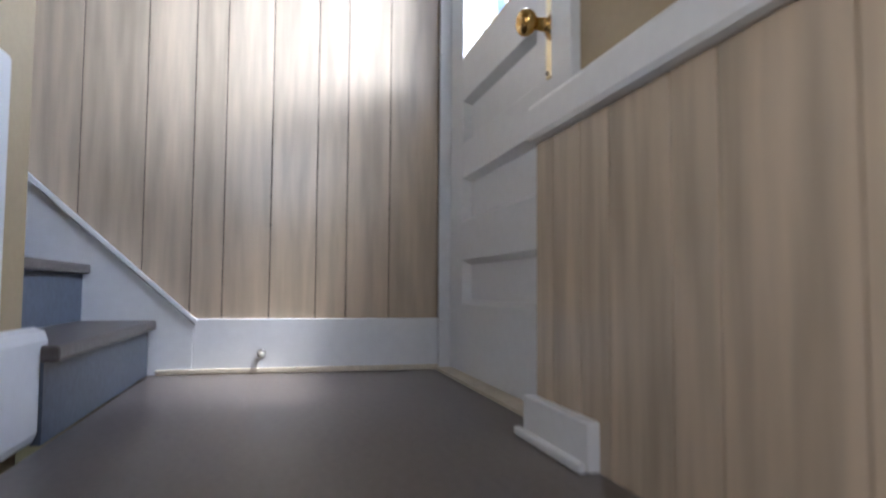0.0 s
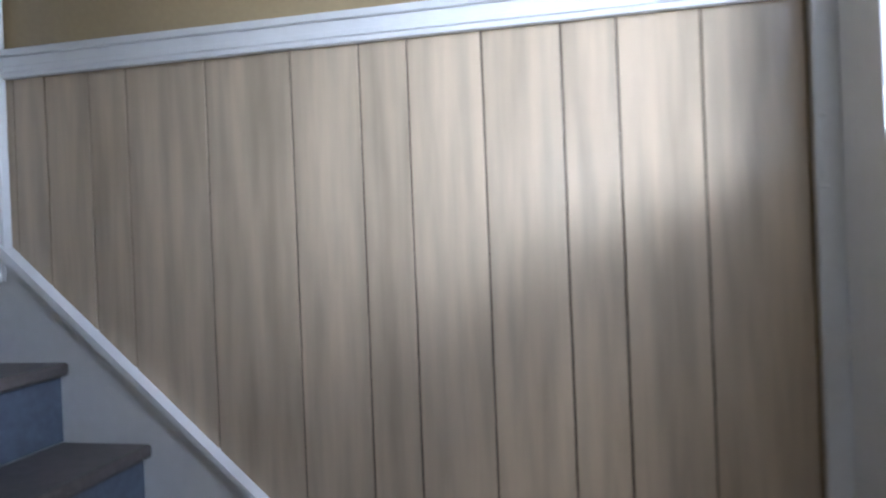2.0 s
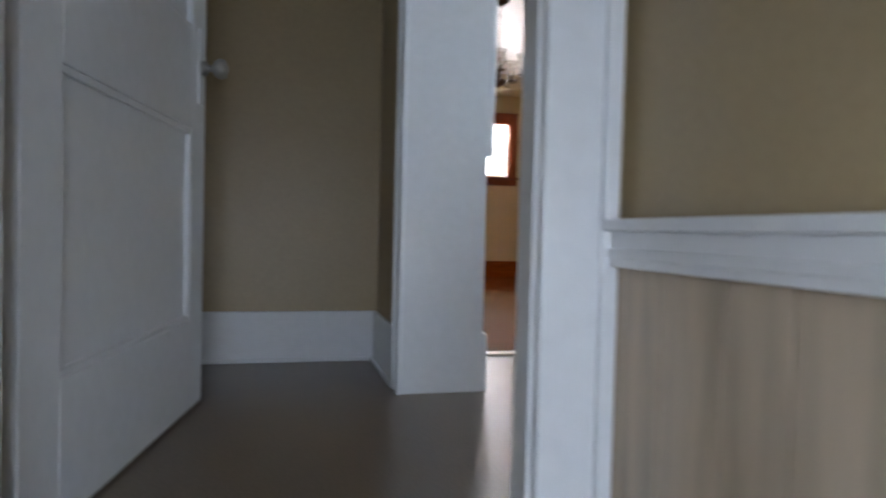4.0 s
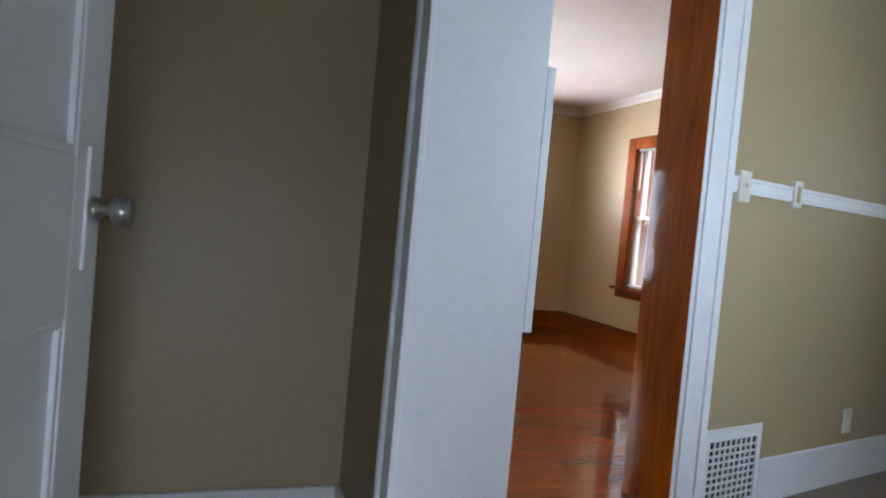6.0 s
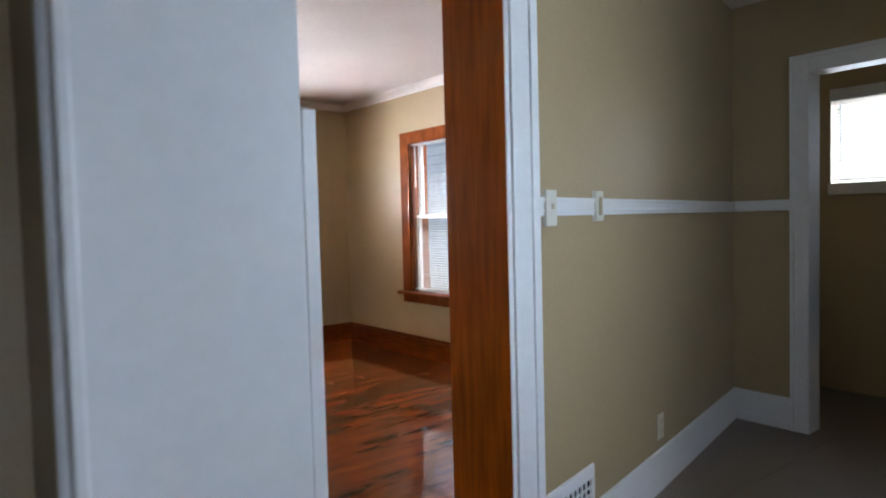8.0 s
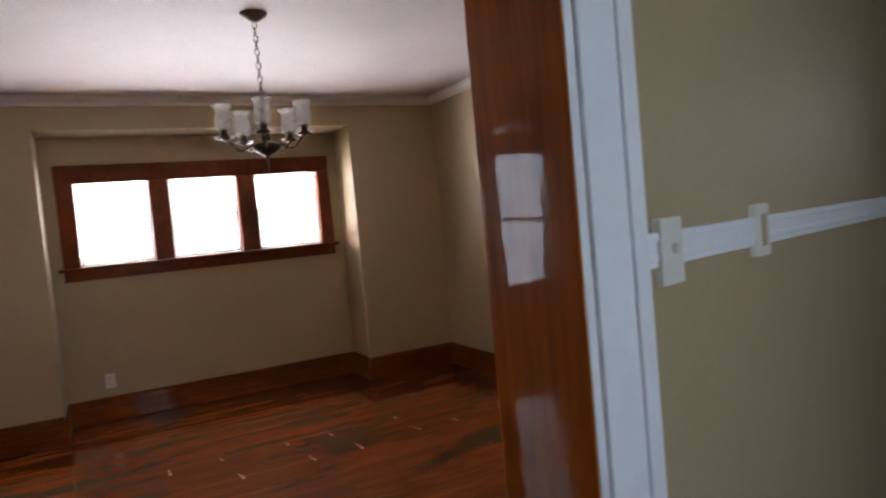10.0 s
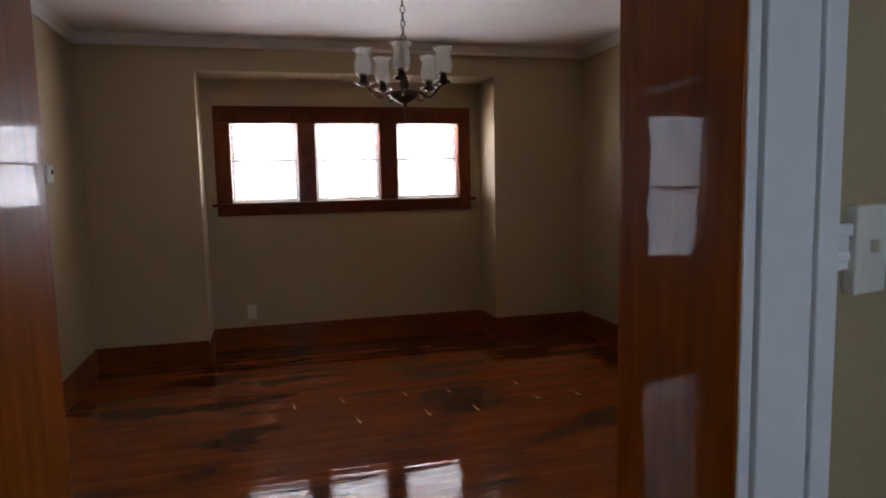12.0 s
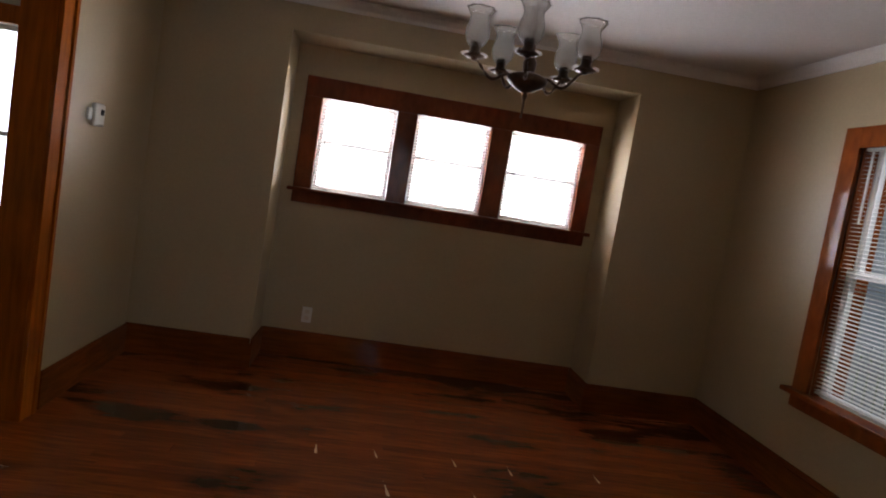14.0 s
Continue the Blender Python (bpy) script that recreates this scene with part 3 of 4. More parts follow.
# partition end: white boards, cabinet edge, base
bm = bmesh.new()
box(bm, STUB_X0 - 0.026, STUB_X1, STUB_Y - 0.016, STUB_Y + 0.003, 0, KCEIL, 0.003)
box(bm, STUB_X0 - 0.026, STUB_X0 - 0.01, STUB_Y - 0.022, STUB_Y - 0.012, 0, KCEIL, 0.003)
solid("end_board", bm, WHITE, "wide white painted board on the partition end", "trim", "structure")
bm = bmesh.new()
box(bm, STUB_X0 - 0.02, STUB_X0 - 0.001, STUB_Y + 0.006, STUB_Y + 0.06, 0, KCEIL, 0.003)
box(bm, STUB_X0 - 0.03, STUB_X0 - 0.001, STUB_Y + 0.062, STUB_Y + 0.085, 0, KCEIL, 0.005)
solid("end_casing", bm, WHITE, "white moulded casing on the partition side", "trim", "structure")
bm = bmesh.new()
box(bm, STUB_X1 + 0.001, STUB_X1 + 0.024, STUB_Y - 0.014, W0 - 0.2, 0.805, 1.43, 0.003)
solid("wall_cabinet", bm, WHITE, "shallow white wall cabinet on the partition", "cabinet")
boxes("baseboard_stub", WHITE, "white baseboard with rounded top on the partition", "baseboard", (STUB_X1 - 0.003, STUB_X1 + 0.018, STUB_Y - 0.012, W0 - 0.001, 0, 0.20), bevel=0.006)
boxes("baseboard_nook", WHITE, "tall white baseboard in the nook", "baseboard",
      (-1.35, STUB_X0 - 0.001, NOOK_Y - 0.018, NOOK_Y, 0, 0.205), (STUB_X0 - 0.018, STUB_X0 - 0.001, STUB_Y + 0.09, NOOK_Y - 0.019, 0, 0.205), bevel=0.004)
boxes("shoe_moulding_nook", WHITE, "white shoe moulding in the nook", "trim", (-1.35, STUB_X0 - 0.02, NOOK_Y - 0.032, NOOK_Y - 0.019, 0, 0.016), (STUB_X0 - 0.032, STUB_X0 - 0.019, STUB_Y + 0.09, NOOK_Y - 0.033, 0, 0.016), bevel=0.004)

# dining doorway: white casing to the kitchen, shellac jambs, wood casing to the dining room
bm = bmesh.new()
for x0, x1, d in ((OX1 + 0.004, OX1 + 0.022, 0.012), (OX1 + 0.022, OX1 + 0.10, 0.022), (OX1 + 0.10, OX1 + 0.132, 0.03)):
    box(bm, x0, x1, W0 - d, W0, 0, OTOP + 0.12, 0.003)
for x0, x1, d in ((OX0 - 0.022, OX0 - 0.004, 0.012), (OX0 - 0.10, OX0 - 0.022, 0.022), (OX0 - 0.132, OX0 - 0.10, 0.03)):
    box(bm, x0, x1, W0 - d, W0, 0, OTOP + 0.12, 0.003)
box(bm, OX0 - 0.004, OX1 + 0.004, W0 - 0.022, W0, OTOP + 0.004, OTOP + 0.12, 0.003)
solid("door_casing_dining", bm, WHITE, "white moulded casing of the dining doorway", "trim", "structure")
jamb = group_thing("door_frame", (OX0, W0, 0), "glossy amber wood lining of the dining doorway", "door frame", "structure")
for x0, x1 in ((-0.02, 0.0), (OX1 - OX0, OX1 - OX0 + 0.02)):
    bm = bmesh.new()
    box(bm, x0, x1, -0.008, W1 - W0 + 0.004, 0, OTOP, 0.002)
    part("jamb", bm, ORANGE, jamb)
bpart("head", ORANGE_X, jamb, (-0.02, OX1 - OX0 + 0.02, -0.008, W1 - W0 + 0.004, OTOP, OTOP + 0.02))
casing("door_casing_amber", "amber wood casing facing the dining room", "y", W1, 1, OX0 - 0.004, OX1 + 0.004, 0, OTOP, 0.12, ORANGE)
boxes("threshold_dining", CREAM, "pale wooden threshold strip", "threshold", (OX0, OX1, W0 - 0.01, W0 + 0.06, 0, 0.008), bevel=0.002)

# kitchen side of that wall: strip, plates, vent, outlet, baseboard
TURN = Matrix.Translation((px, W0, 0)) @ Matrix.Rotation(math.atan(SKEW), 4, "Z") @ Matrix.Translation((-px, -W0, 0))
RUNX = px + (KX1 - px) * math.hypot(1, SKEW)   # length of the angled wall, laid out along x before turning


def along_wall(ob):
    ob.matrix_basis = TURN @ ob.matrix_basis
    return ob


along_wall(chair_rail("chair_strip", px, RUNX, W0, W0, 1.272, 1.334, "-y", "narrow white chair rail strip", 0.5))
chair_rail("chair_strip_east", KX1, KX1, 2.08, CORNER_Y - 0.016, 1.272, 1.334, "-x", "narrow white chair rail strip", 0.5)


def plate_thing(name, x, z, w, h, label, toggle):
    p = group_thing(name, (x, W0 - 0.0125, z), label, "switch")
    bm = bmesh.new()
    box(bm, -w / 2, w / 2, -0.007, 0.0125, -h / 2, h / 2, 0.003)
    part("plate", bm, PLASTIC, p)
    if toggle:
        bm = bmesh.new()
        box(bm, -0.005, 0.005, -0.018, -0.006, -0.004, 0.014, 0.002)
        part("toggle", bm, CREAM, p)
    else:
        bm = bmesh.new()
        box(bm, -0.011, 0.011, -0.010, -0.006, -0.034, 0.034, 0.001)
        part("insert", bm, TAN, p)
    return p


along_wall(plate_thing("light_switch", 1.420, 1.298, 0.072, 0.119, "ivory toggle light switch plate on the rail", True))
along_wall(plate_thing("switch_plate", 1.795, 1.305, 0.062, 0.112, "narrow ivory wall plate on the rail", False))


def outlet(x, y, z, label):
    p = group_thing("wall_outlet", (x, y, z), label, "outlet")
    bm = bmesh.new()
    box(bm, -0.036, 0.036, -0.006, 0.0, -0.058, 0.058, 0.002)
    part("plate", bm, PLASTIC, p)
    for dz in (-0.024, 0.024):
        bm = bmesh.new()
        box(bm, -0.015, 0.015, -0.009, -0.005, dz - 0.013, dz + 0.013, 0.003)
        part("socket", bm, CREAM, p)
    return p


along_wall(outlet(2.451, W0, 0.292, "ivory wall outlet above the white baseboard"))
outlet(0.491, BY, 0.322, "ivory wall outlet in the window recess")
vent = group_thing("wall_register", (1.345, W0, 0), "white metal wall register with a square grille", "vent")
VW, VH = 0.385, 0.345
bpart("frame", WHITE, vent, (0, VW, -0.012, 0.0, VH - 0.05, VH), (0, VW, -0.012, 0, 0.0, 0.04), (0, 0.04, -0.012, 0, 0.04, VH - 0.05), (VW - 0.03, VW, -0.012, 0, 0.04, VH - 0.05), bevel=0.003)
bpart("backing", DARK, vent, (0.04, VW - 0.03, -0.003, 0.0, 0.04, VH - 0.05))
for i in range(1, 9):
    bpart("bar", WHITE, vent, (0.04 + 0.035 * i - 0.005, 0.04 + 0.035 * i + 0.005, -0.009, -0.003, 0.04, VH - 0.05))
for i in range(1, 9):
    bpart("bar", WHITE, vent, (0.04, VW - 0.03, -0.0115, -0.009, 0.04 + 0.0283 * i - 0.0045, 0.04 + 0.0283 * i + 0.0045))
along_wall(vent)
boxes("baseboard_kitchen_east", WHITE, "tall white kitchen baseboard", "baseboard", (KX1 - 0.018, KX1, 2.08, CORNER_Y, 0, 0.19), bevel=0.004)
along_wall(boxes("baseboard_kitchen", WHITE, "tall white kitchen baseboard on the angled wall", "baseboard", (1.735, RUNX - 0.024, W0 - 0.018, W0, 0, 0.19), bevel=0.004))
casing("door_casing_east", "white casing of the doorway to the next room", "x", KX1, -1, 1.15, 1.98, 0, 2.03, 0.10)
boxes("door_jamb_east", WHITE, "white jamb of the next doorway", "trim", (KX1 - 0.002, KX1 + 0.125, 1.15, 1.165, 0, 2.03), (KX1 - 0.002, KX1 + 0.125, 1.98, 2.0, 0, 2.05), (KX1 - 0.002, KX1 + 0.125, 1.165, 1.98, 2.03, 2.05))

# ---- dining room ----
boxes("subfloor_dining", STAIN, "dark subfloor under the boards", "floor", (-4.2, 3.37, W0 + 0.003, 7.1, -0.2, -0.02))
boxes("wall_dining_north", TAN, "tan wall with a window recess", "wall",
      (DX0, BX0, DY1, BY + 0.15, 0, DCEIL), (BX1, DX1, DY1, BY + 0.15, 0, DCEIL), (BX0, BX1, DY1, BY + 0.15, BTOP, DCEIL))
TW0, TW1, TZ0, TZ1 = 0.345, 2.375, 1.238, 1.95
boxes("wall_recess", TAN, "tan back wall of the window recess", "wall",
      (BX0, TW0, BY, BY + 0.15, 0, BTOP), (TW1, BX1, BY, BY + 0.15, 0, BTOP), (TW0, TW1, BY, BY + 0.15, 0, TZ0), (TW0, TW1, BY, BY + 0.15, TZ1, BTOP))
RW0, RW1, RZ0, RZ1 = 4.625, 5.36, 0.605, 2.0
boxes("wall_dining_east", TAN, "tan dining wall with a tall window", "wall",
      (DX1, DX1 + 0.2, 2.47, RW0, 0, DCEIL), (DX1, DX1 + 0.2, RW1, BY + 0.15, 0, DCEIL), (DX1, DX1 + 0.2, RW0, RW1, 0, RZ0), (DX1, DX1 + 0.2, RW0, RW1, RZ1, DCEIL))
LO0, LO1, LOZ = 3.0, 5.21, 1.96
boxes("wall_dining_west", TAN, "tan dining wall with a wide opening", "wall",
      (DX0 - 0.16, DX0, W1, LO0 - 0.02, 0, DCEIL), (DX0 - 0.16, DX0, LO1 + 0.02, DY1, 0, DCEIL), (DX0 - 0.16, DX0, LO0 - 0.02, LO1 + 0.02, LOZ + 0.02, DCEIL))
boxes("ceiling_dining", CEIL, "off-white dining room ceiling", "ceiling", (DX0 - 0.16, DX1 + 0.2, W1, BY + 0.15, DCEIL, DCEIL + 0.1))
# crown
bm = bmesh.new()
prof = [(0, 0), (0.014, 0), (0.018, 0.022), (0.042, 0.052), (0.048, 0.074), (0, 0.074)]
cz = DCEIL - 0.074
prism(bm, [(DY1 - p, cz + q) for p, q in prof], "x", DX0, DX1)
prism(bm, [(W1 + p, cz + q) for p, q in prof], "x", DX0, OX1 + 0.13)
prism(bm, [(DX1 - p, cz + q) for p, q in prof], "y", 2.60, DY1)
prism(bm, [(DX0 + p, cz + q) for p, q in prof], "y", W1, DY1)
solid("crown_moulding", bm, CEIL, "off-white crown moulding round the ceiling", "trim", "structure")
# baseboards
def base_run(name, items):
    bm = bmesh.new()
    for x0, x1, y0, y1 in items:
        box(bm, x0, x1, y0, y1, 0, 0.165, 0.002)
        c = 0.006
        box(bm, x0 + (c if x1 - x0 < 0.1 else 0), x1 - (0 if x1 - x0 > 0.1 else 0), y0, y1, 0.165, 0.197, 0.005)
    return solid(name, bm, ORANGE_X, "tall dark amber wood baseboard", "baseboard", "structure")


base_run("baseboard_dining_north", [(DX0, BX0, DY1 - 0.02, DY1), (BX1, DX1 - 0.02, DY1 - 0.02, DY1), (BX0 + 0.02, BX1 - 0.02, BY - 0.02, BY), (BX0, BX0 + 0.02, DY1 - 0.02, BY), (BX1 - 0.02, BX1, DY1 - 0.02, BY)])
base_run("baseboard_dining_east", [(DX1 - 0.02, DX1, 2.63, DY1 - 0.001)])
base_run("baseboard_dining_west", [(DX0, DX0 + 0.02, LO1 + 0.17, DY1 - 0.021), (DX0, DX0 + 0.02, W1, LO0 - 0.17)])
base_run("baseboard_dining_south", [(DX0 + 0.02, OX0 - 0.13, W1, W1 + 0.02), (OX1 + 0.124, OX1 + 0.13, W1, W1 + 0.02)])

# wide opening to the living room
casing("opening_casing", "amber wood casing of the wide opening", "x", DX0, 1, LO0, LO1, 0, LOZ, 0.13, ORANGE)
boxes("opening_jamb", ORANGE, "dark amber wood lining of the wide opening", "trim",
      (DX0 - 0.165, DX0 - 0.001, LO1, LO1 + 0.02, 0, LOZ), (DX0 - 0.165, DX0 - 0.001, LO0 - 0.02, LO0, 0, LOZ), (DX0 - 0.165, DX0 - 0.001, LO0 - 0.02, LO1 + 0.02, LOZ, LOZ + 0.02))
# living room shell
boxes("wall_living_north", TAN, "tan living room wall with a window", "wall",
      (-4.2, -2.45, 6.68, 6.83, 0, DCEIL), (-1.46, DX0 - 0.16, 6.68, 6.83, 0, DCEIL), (-2.45, -1.46, 6.68, 6.83, 0, 0.58), (-2.45, -1.46, 6.68, 6.83, 2.0, DCEIL))
boxes("wall_living_west", TAN, "tan living room wall", "wall", (-4.35, -4.2, W1 - 0.1, 6.83, 0, DCEIL))
boxes("wall_living_south", TAN, "tan living room wall", "wall", (-4.2, -1.5, W1 - 0.15, W1, 0, DCEIL))
boxes("ceiling_living", CEIL, "off-white living room ceiling", "ceiling", (-4.35, DX0 - 0.16, W1 - 0.15, 6.83, DCEIL, DCEIL + 0.1))


# ---- windows ----
def blind(name, axis, at, a0, a1, z0, z1, pitch, tilt, label):
    """A slatted blind across a0..a1; axis is the window's normal."""
    t = group_thing(name, (0, 0, 0), label, "blind", group="blinds in the triple window" if axis == "y" else "")
    w = a1 - a0
    bm = bmesh.new()
    box(bm, -w / 2, w / 2, -0.0125, 0.0125, -0.0006, 0.0006)
    me = mesh_of("slat", bm, SLAT)
    n = int((z1 - z0 - 0.04) / pitch)
    for k in range(n):
        o = new("slat", me)
        o.parent = t
        o.matrix_basis = pose(0, 0, z0 + 0.022 + pitch * k, tilt, 0, 0)
    bpart("head_rail", SLAT, t, (-w / 2, w / 2, -0.016, 0.016, z1 - 0.028, z1), bevel=0.002)
    bpart("bottom_rail", SLAT, t, (-w / 2, w / 2, -0.013, 0.013, z0, z0 + 0.012), bevel=0.003)
    for f in (-0.36, 0.36):
        bpart("cord", SLAT, t, (f * w - 0.0015, f * w + 0.0015, -0.0015, 0.0015, z0, z1))
    bpart("wand", SLAT, t, (-w * 0.40 - 0.004, -w * 0.40 + 0.004, -0.03, -0.022, z1 - 0.42, z1 - 0.03))
    mid = (a0 + a1) / 2
    t.matrix_basis = pose(mid, at, 0) if axis == "y" else pose(at, mid, 0, 0, 0, -90)
    return t


def sash(win, axis, at, a0, a1, z0, z1, mat, rail=0.035):
    """Two sashes and their panes in the opening a0..a1, z0..z1."""
    mid = (z0 + z1) / 2
    def put(name, p0, p1, q0, q1, d0, d1, m):
        bm = bmesh.new()
        if axis == "y":
            box(bm, p0, p1, at + d0, at + d1, q0, q1)
        else:
            box(bm, at + d0, at + d1, p0, p1, q0, q1)
        o = part(name, bm, m, win)
        if m is GLASS:
            o.visible_shadow = False
    for lo, hi, d in ((z0, mid + 0.015, 0.05), (mid - 0.015, z1, 0.085)):
        put("sash_stile", a0, a0 + rail, lo, hi, d, d + 0.03, mat)
        put("sash_stile", a1 - rail, a1, lo, hi, d, d + 0.03, mat)
        put("sash_rail", a0 + rail, a1 - rail, lo, lo + 0.032, d, d + 0.03, mat)
        put("sash_rail", a0 + rail, a1 - rail, hi - 0.032, hi, d, d + 0.03, mat)
        put("pane", a0 + rail, a1 - rail, lo + 0.032, hi - 0.032, d + 0.013, d + 0.017, GLASS)


win1 = group_thing("window_1", (0, 0, 0), "triple amber wood window with white blinds", "window", "structure")
TRI = [(0.389, 0.925), (1.080, 1.625), (1.786, 2.338)]
F = BY - 0.022
# triple window wood in the backlit colour
bpart("window_frame", BACKLIT_WOOD, win1, (0.261, 2.455, F, BY, 1.902, 2.045), bevel=0.003, label="amber wood head casing")
bpart("window_sill", BACKLIT_WOOD, win1, (0.225, 2.49, BY - 0.062, BY, 1.22, 1.246), bevel=0.006)
bpart("apron", BACKLIT_WOOD, win1, (0.261, 2.455, F, BY, 1.14, 1.219), bevel=0.003)
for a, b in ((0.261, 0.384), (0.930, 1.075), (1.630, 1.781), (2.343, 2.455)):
    bpart("window_frame", BACKLIT_WOOD, win1, (a, b, F, BY, 1.247, 1.901), bevel=0.003)
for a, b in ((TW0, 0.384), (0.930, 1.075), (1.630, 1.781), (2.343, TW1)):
    bpart("mullion", BACKLIT_WOOD, win1, (a, b, BY + 0.001, BY + 0.14, 1.247, TZ1))
for a, b in TRI:
    sash(win1, "y", BY, a - 0.004, b + 0.004, 1.247, 1.948, WHITE, 0.03)
    blind("window_blind", "y", BY + 0.022, a, b, 1.255, 1.902, 0.022, -18, "white slatted blind lowered in the amber window")

win2 = group_thing("window_2", (0, 0, 0), "tall amber wood window with a white blind", "window", "structure")
G = DX1 - 0.022
bpart("window_frame", AMBER_SHADED, win2, (G, DX1, RW1, 5.487, 0.608, 2.085), bevel=0.003)
bpart("window_frame", AMBER_SHADED, win2, (G, DX1, 4.50, RW0, 0.608, 2.085), bevel=0.003)
bpart("window_frame", AMBER_SHADED, win2, (G, DX1, RW0, RW1, 1.97, 2.085), bevel=0.003)
bpart("window_sill", AMBER_SHADED, win2, (DX1 - 0.07, DX1 + 0.05, 4.465, 5.525, 0.58, 0.607), bevel=0.006)
bpart("apron", AMBER_SHADED, win2, (G, DX1, 4.50, 5.487, 0.505, 0.579), bevel=0.003)
bpart("liner", AMBER_SHADED, win2, (DX1 + 0.001, DX1 + 0.19, RW1 - 0.015, RW1, 0.608, RZ1))
bpart("liner", AMBER_SHADED, win2, (DX1 + 0.001, DX1 + 0.19, RW0, RW0 + 0.015, 0.608, RZ1))
sash(win2, "x", DX1, RW0 + 0.016, RW1 - 0.016, 0.608, RZ1 - 0.002, WHITE, 0.045)
blind("window_blind", "x", DX1 + 0.022, RW0 + 0.02, RW1 - 0.02, 0.625, 1.985, 0.022, 8, "white slatted blind over the tall side window")

win3 = group_thing("window_3", (0, 0, 0), "amber wood living room window", "window", "structure")
bpart("window_frame", ORANGE, win3, (-1.46, -1.34, 6.658, 6.68, 0.58, 2.12), (-2.57, -2.45, 6.658, 6.68, 0.58, 2.12), (-2.45, -1.46, 6.658, 6.68, 2.0, 2.12), bevel=0.003)
bpart("window_sill", ORANGE_X, win3, (-2.6, -1.31, 6.62, 6.73, 0.555, 0.58), bevel=0.005)
sash(win3, "y", 6.68, -2.45, -1.46, 0.582, 1.998, WHITE, 0.045)
win4 = group_thing("window_4", (0, 0, 0), "white framed window in the room beyond", "window", "structure")
bpart("window_frame", WHITE, win4, (4.778, 4.8, 1.67, 1.75, 1.37, 2.10), (4.778, 4.8, 1.75, 2.3, 2.02, 2.10), bevel=0.003)
bpart("window_sill", WHITE, win4, (4.75, 4.8, 1.65, 2.3, 1.37, 1.45), bevel=0.004)
blind("window_blind", "x", 4.83, 1.76, 2.29, 1.47, 2.02, 0.024, 30, "white slatted blind in the room beyond")
win5 = group_thing("window_5", (0, 0, 0), "white kitchen window", "window", "structure")
sash(win5, "y", -0.02, 1.00, 1.84, 1.05, 2.05, WHITE, 0.045)

# thermostat
th = group_thing("thermostat", (DX0, 5.685, 1.488), "white round-cornered thermostat on the tan wall", "thermostat")
bm = bmesh.new()
box(bm, 0.001, 0.03, -0.062, 0.062, -0.058, 0.058, 0.012)
part("body", bm, PLASTIC, th)
bm = bmesh.new()
box(bm, 0.029, 0.033, 0.0, 0.035, 0.0, 0.03, 0.001)
part("display", bm, DARK, th, "dark display")
bm = bmesh.new()
box(bm, 0.001, 0.015, -0.105, -0.064, -0.03, 0.03, 0.004)
part("base", bm, PLASTIC, th)

# ---- chandelier ----
CX, CY = 1.335, 4.42
ch = group_thing("chandelier", (CX, CY, DCEIL), "bronze five-arm chandelier with frosted tulip glass shades", "chandelier")
bm = bmesh.new()
lathe(bm, [(0.012, -0.045), (0.03, -0.038), (0.066, -0.012), (0.07, 0.0)], 24)
part("canopy", bm, BRONZE, ch, smooth=True)
bm = bmesh.new()
for k in range(11):
    z = -0.058 - 0.0345 * k
    ring = [(0.011 * math.cos(a), 0.0, z + 0.021 * math.sin(a)) for a in (math.tau * i / 10 for i in range(11))]
    tube(bm, [(p[1], p[0], p[2]) if k % 2 else p for p in ring], 0.0026, 6)
part("chain", bm, BRONZE, ch)
B0 = 1.815 - DCEIL
bm = bmesh.new()
lathe(bm, [(0.006, 0.28), (0.016, 0.265), (0.012, 0.24), (0.020, 0.21), (0.012, 0.17), (0.013, 0.10), (0.026, 0.075), (0.022, 0.045), (0.03, 0.03)][::-1], 18, at=(0, 0, B0))
part("stem", bm, BRONZE, ch, smooth=True)
bm = bmesh.new()
lathe(bm, [(0.004, -0.055), (0.011, -0.045), (0.008, -0.032), (0.03, -0.024), (0.068, 0.0), (0.077, 0.022), (0.05, 0.034), (0.026, 0.04)], 24, at=(0, 0, B0))
part("bowl", bm, BRONZE, ch, "dark bronze bowl", True)
bm = bmesh.new()
lathe(bm, [(0.001, -0.125), (0.0045, -0.118), (0.0045, -0.058), (0.009, -0.05)], 10, at=(0, 0, B0))
part("finial", bm, BRONZE, ch, smooth=True)
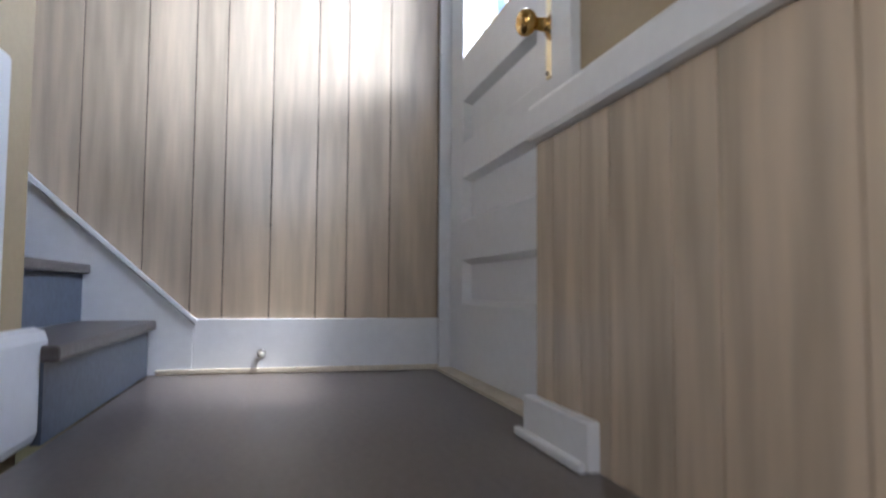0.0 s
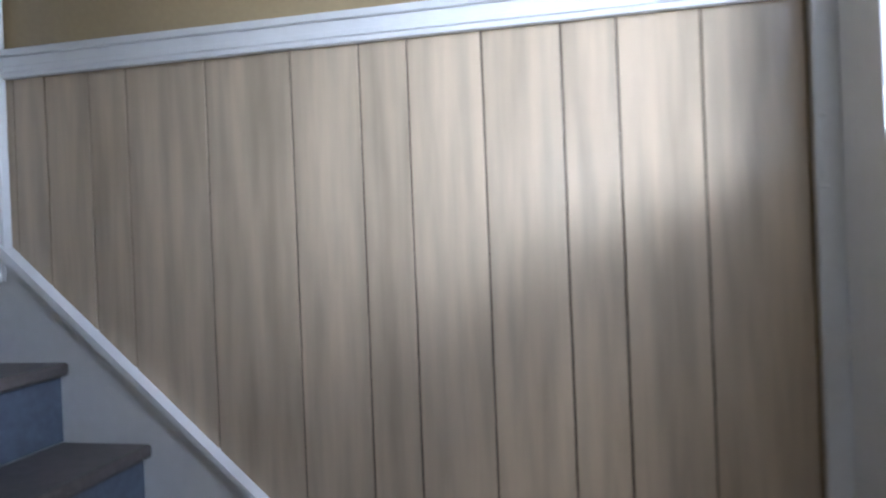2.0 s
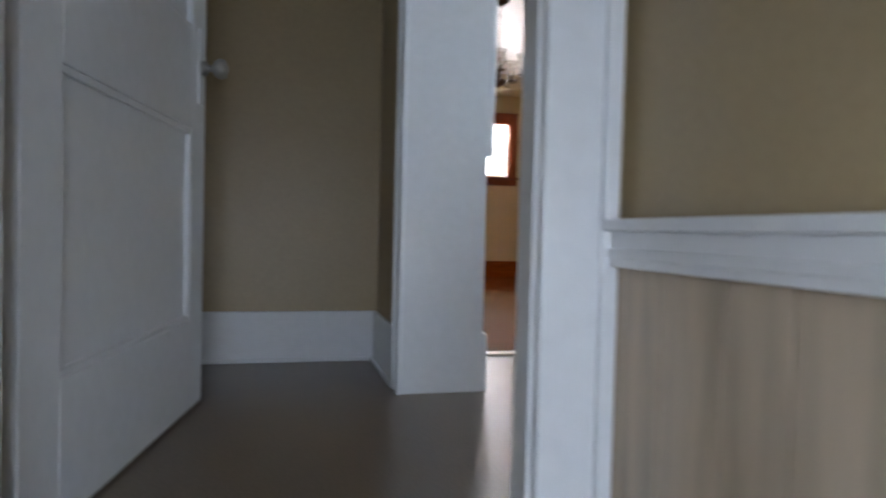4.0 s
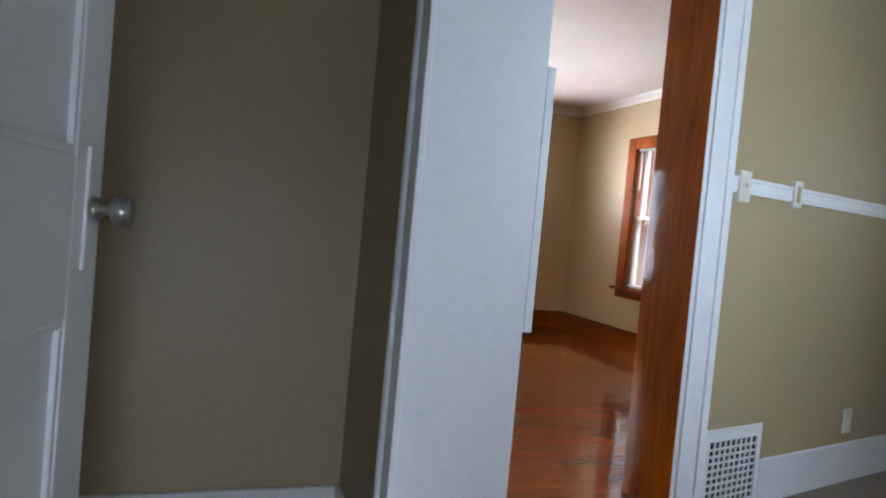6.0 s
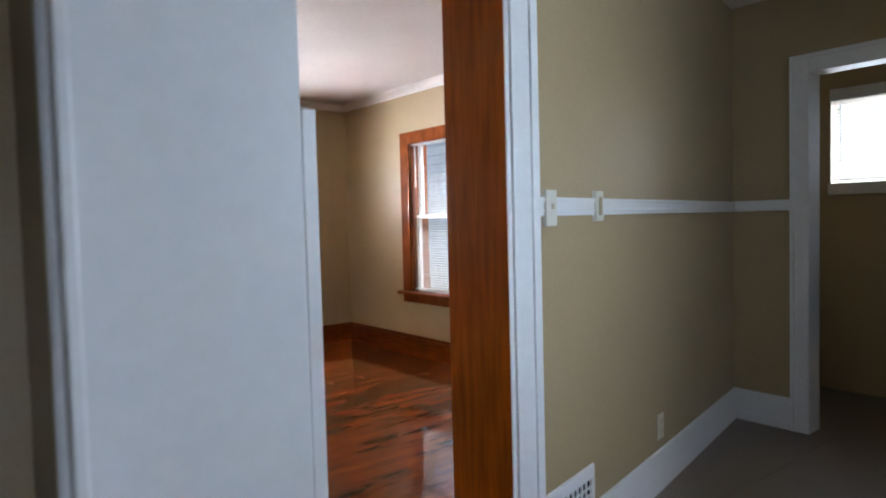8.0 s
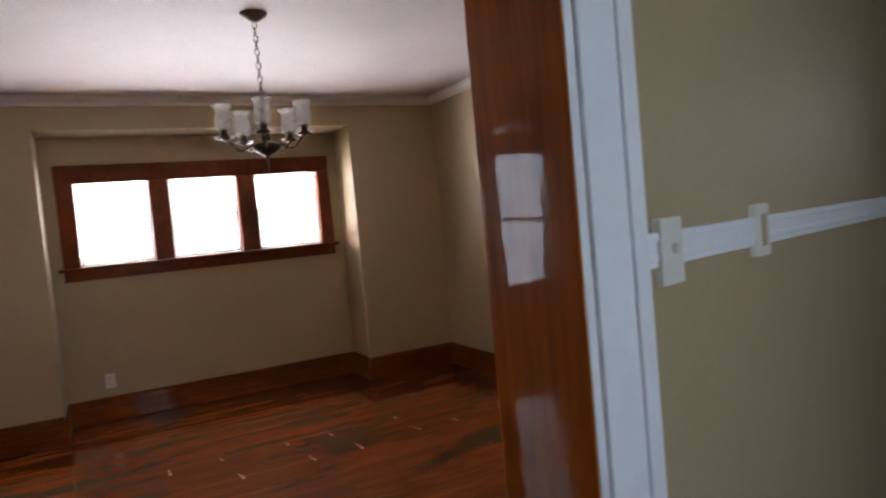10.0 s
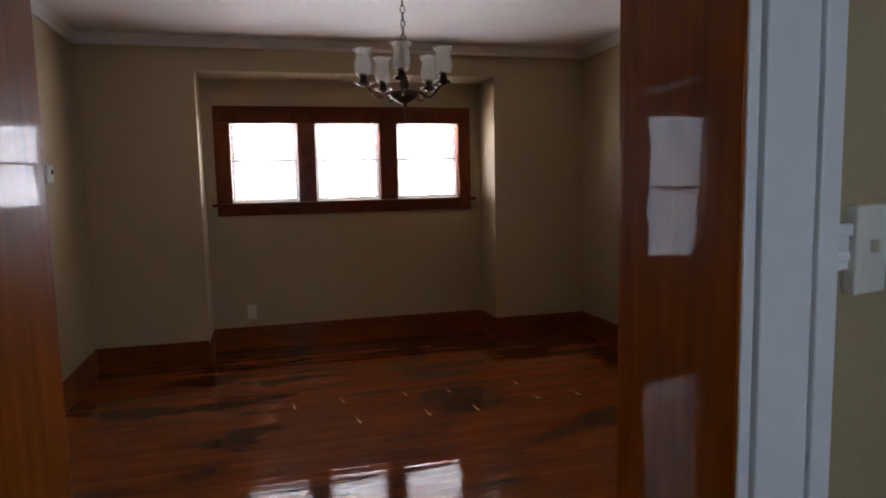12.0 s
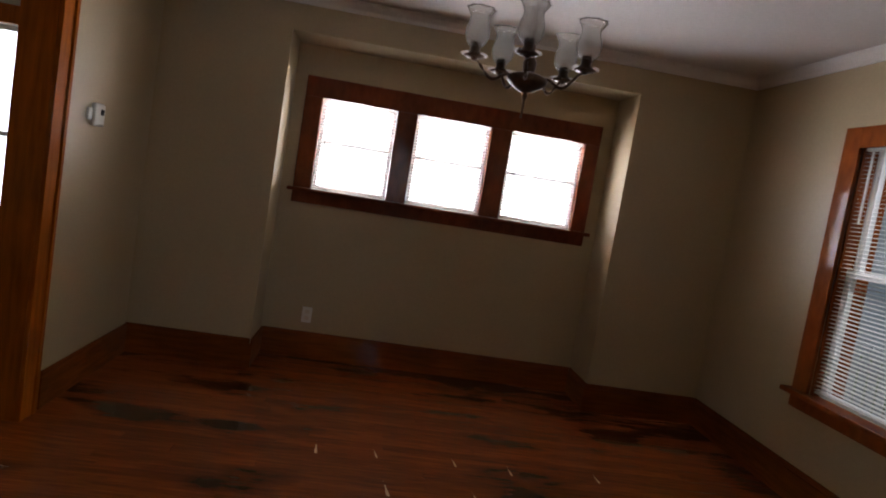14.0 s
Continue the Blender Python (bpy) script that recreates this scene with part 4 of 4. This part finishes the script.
for i in range(5):
    a = radians(255 + 72 * i)
    c, s = math.cos(a), math.sin(a)
    r = 0.205
    bm = bmesh.new()
    path = []
    for k in range(13):
        u = k / 12
        rr = 0.06 + (r - 0.06) * (u if u < 0.8 else 0.8 + (u - 0.8))
        zz = B0 + 0.02 + 0.02 * math.sin(math.pi * u * 1.1) - 0.05 * math.sin(math.pi * u) ** 2 + 0.045 * u ** 3
        path.append((c * rr, s * rr, zz))
    tube(bm, path, 0.0055, 8)
    part("arm", bm, BRONZE, ch, smooth=True)
    top = path[-1][2]
    bm = bmesh.new()
    lathe(bm, [(0.006, -0.012), (0.012, -0.006), (0.034, 0.004), (0.036, 0.008), (0.018, 0.012), (0.019, 0.05), (0.015, 0.052)], 16, at=(c * r, s * r, top))
    cup = part("socket", bm, BRONZE, ch, smooth=True)
    bm = bmesh.new()
    lathe(bm, [(0.021, 0.035), (0.036, 0.05), (0.044, 0.075), (0.042, 0.10), (0.034, 0.125), (0.034, 0.14), (0.046, 0.163), (0.051, 0.168)], 32, 0.07, 8, at=(c * r, s * r, top))
    shade = part("shade", bm, FROST, ch, "frosted ruffled tulip glass", True)
    bm = bmesh.new()
    lathe(bm, [(0.012, -0.004), (0.030, -0.002), (0.046, 0.006), (0.048, 0.010)], 24, 0.06, 8, at=(c * r, s * r, top))
    part("bobeche", bm, FROST, ch, "clear scalloped glass drip cup", True)
    mod = shade.modifiers.new("thick", "SOLIDIFY")
    mod.thickness = 0.002

# ---- floor marks ----
for i, (x, y) in enumerate([(0.755, 5.327), (1.058, 5.331), (1.109, 4.957), (1.532, 4.95), (1.836, 4.947), (2.266, 5.001), (2.545, 4.986), (1.471, 5.329), (1.765, 5.302), (2.25, 5.33)]):
    bm = bmesh.new()
    l, w = (0.16, 0.013) if i in (0, 4, 3, 2) else (0.11, 0.009)
    for k in range(3):
        box(bm, -w * (0.5 - 0.3 * k), w * (0.5 - 0.2 * k), -l / 2 + l * k / 3, -l / 2 + l * (k + 1) / 3 - 0.004 * k, 0, 0.0012)
    o = solid("floor_scratch", bm, SCRATCH, "pale raw scratch across the varnished boards", "scratch", "structure")
    tagged(o, group="scratches across the dining floor")
    o.matrix_basis = pose(x, y, 0.0002, 0, 0, 8 + (i * 7) % 9 - 4)

# ---- floorboards, last ----
floor_d = boxes("floor_dining", STAIN, "red-brown varnished strip floor with dark wear patches", "floor", (DX0 - 0.16, DX1, W0 + 0.061, BY, -0.021, -0.012))
rnd = random.Random(4)
shared = {}
row, y = 0, W0 + 0.062
while y < BY - 0.03:
    x = -0.80 - rnd.choice((0.0, 0.3, 0.55, 0.8))
    while x < DX1:
        n = rnd.choice((0.9, 1.2, 1.5, 1.9))
        a, b = max(x, DX0 - 0.16 if y > W1 else OX0), min(x + n, DX1 if y > W1 else OX1)
        if y > DY1 - 0.02:
            a, b = max(a, BX0), min(b, BX1)
        x += n
        if b - a < 0.02:
            continue
        key = round(b - a, 2)
        if key not in shared:
            bm = bmesh.new()
            box(bm, 0.0006, b - a - 0.0006, 0.0005, 0.0715, -0.012, 0.0)
            shared[key] = mesh_of("floorboard", bm, PLANK)
        o = new("floorboard", shared[key])
        o.parent, o.location = floor_d, (a, y, 0.0004 * rnd.random() - 0.0004)
    y += 0.072
boxes("floor_living", PLANK, "red-brown varnished living room floor", "floor", (-4.2, DX0 - 0.161, W1, 6.68, -0.02, -0.001))
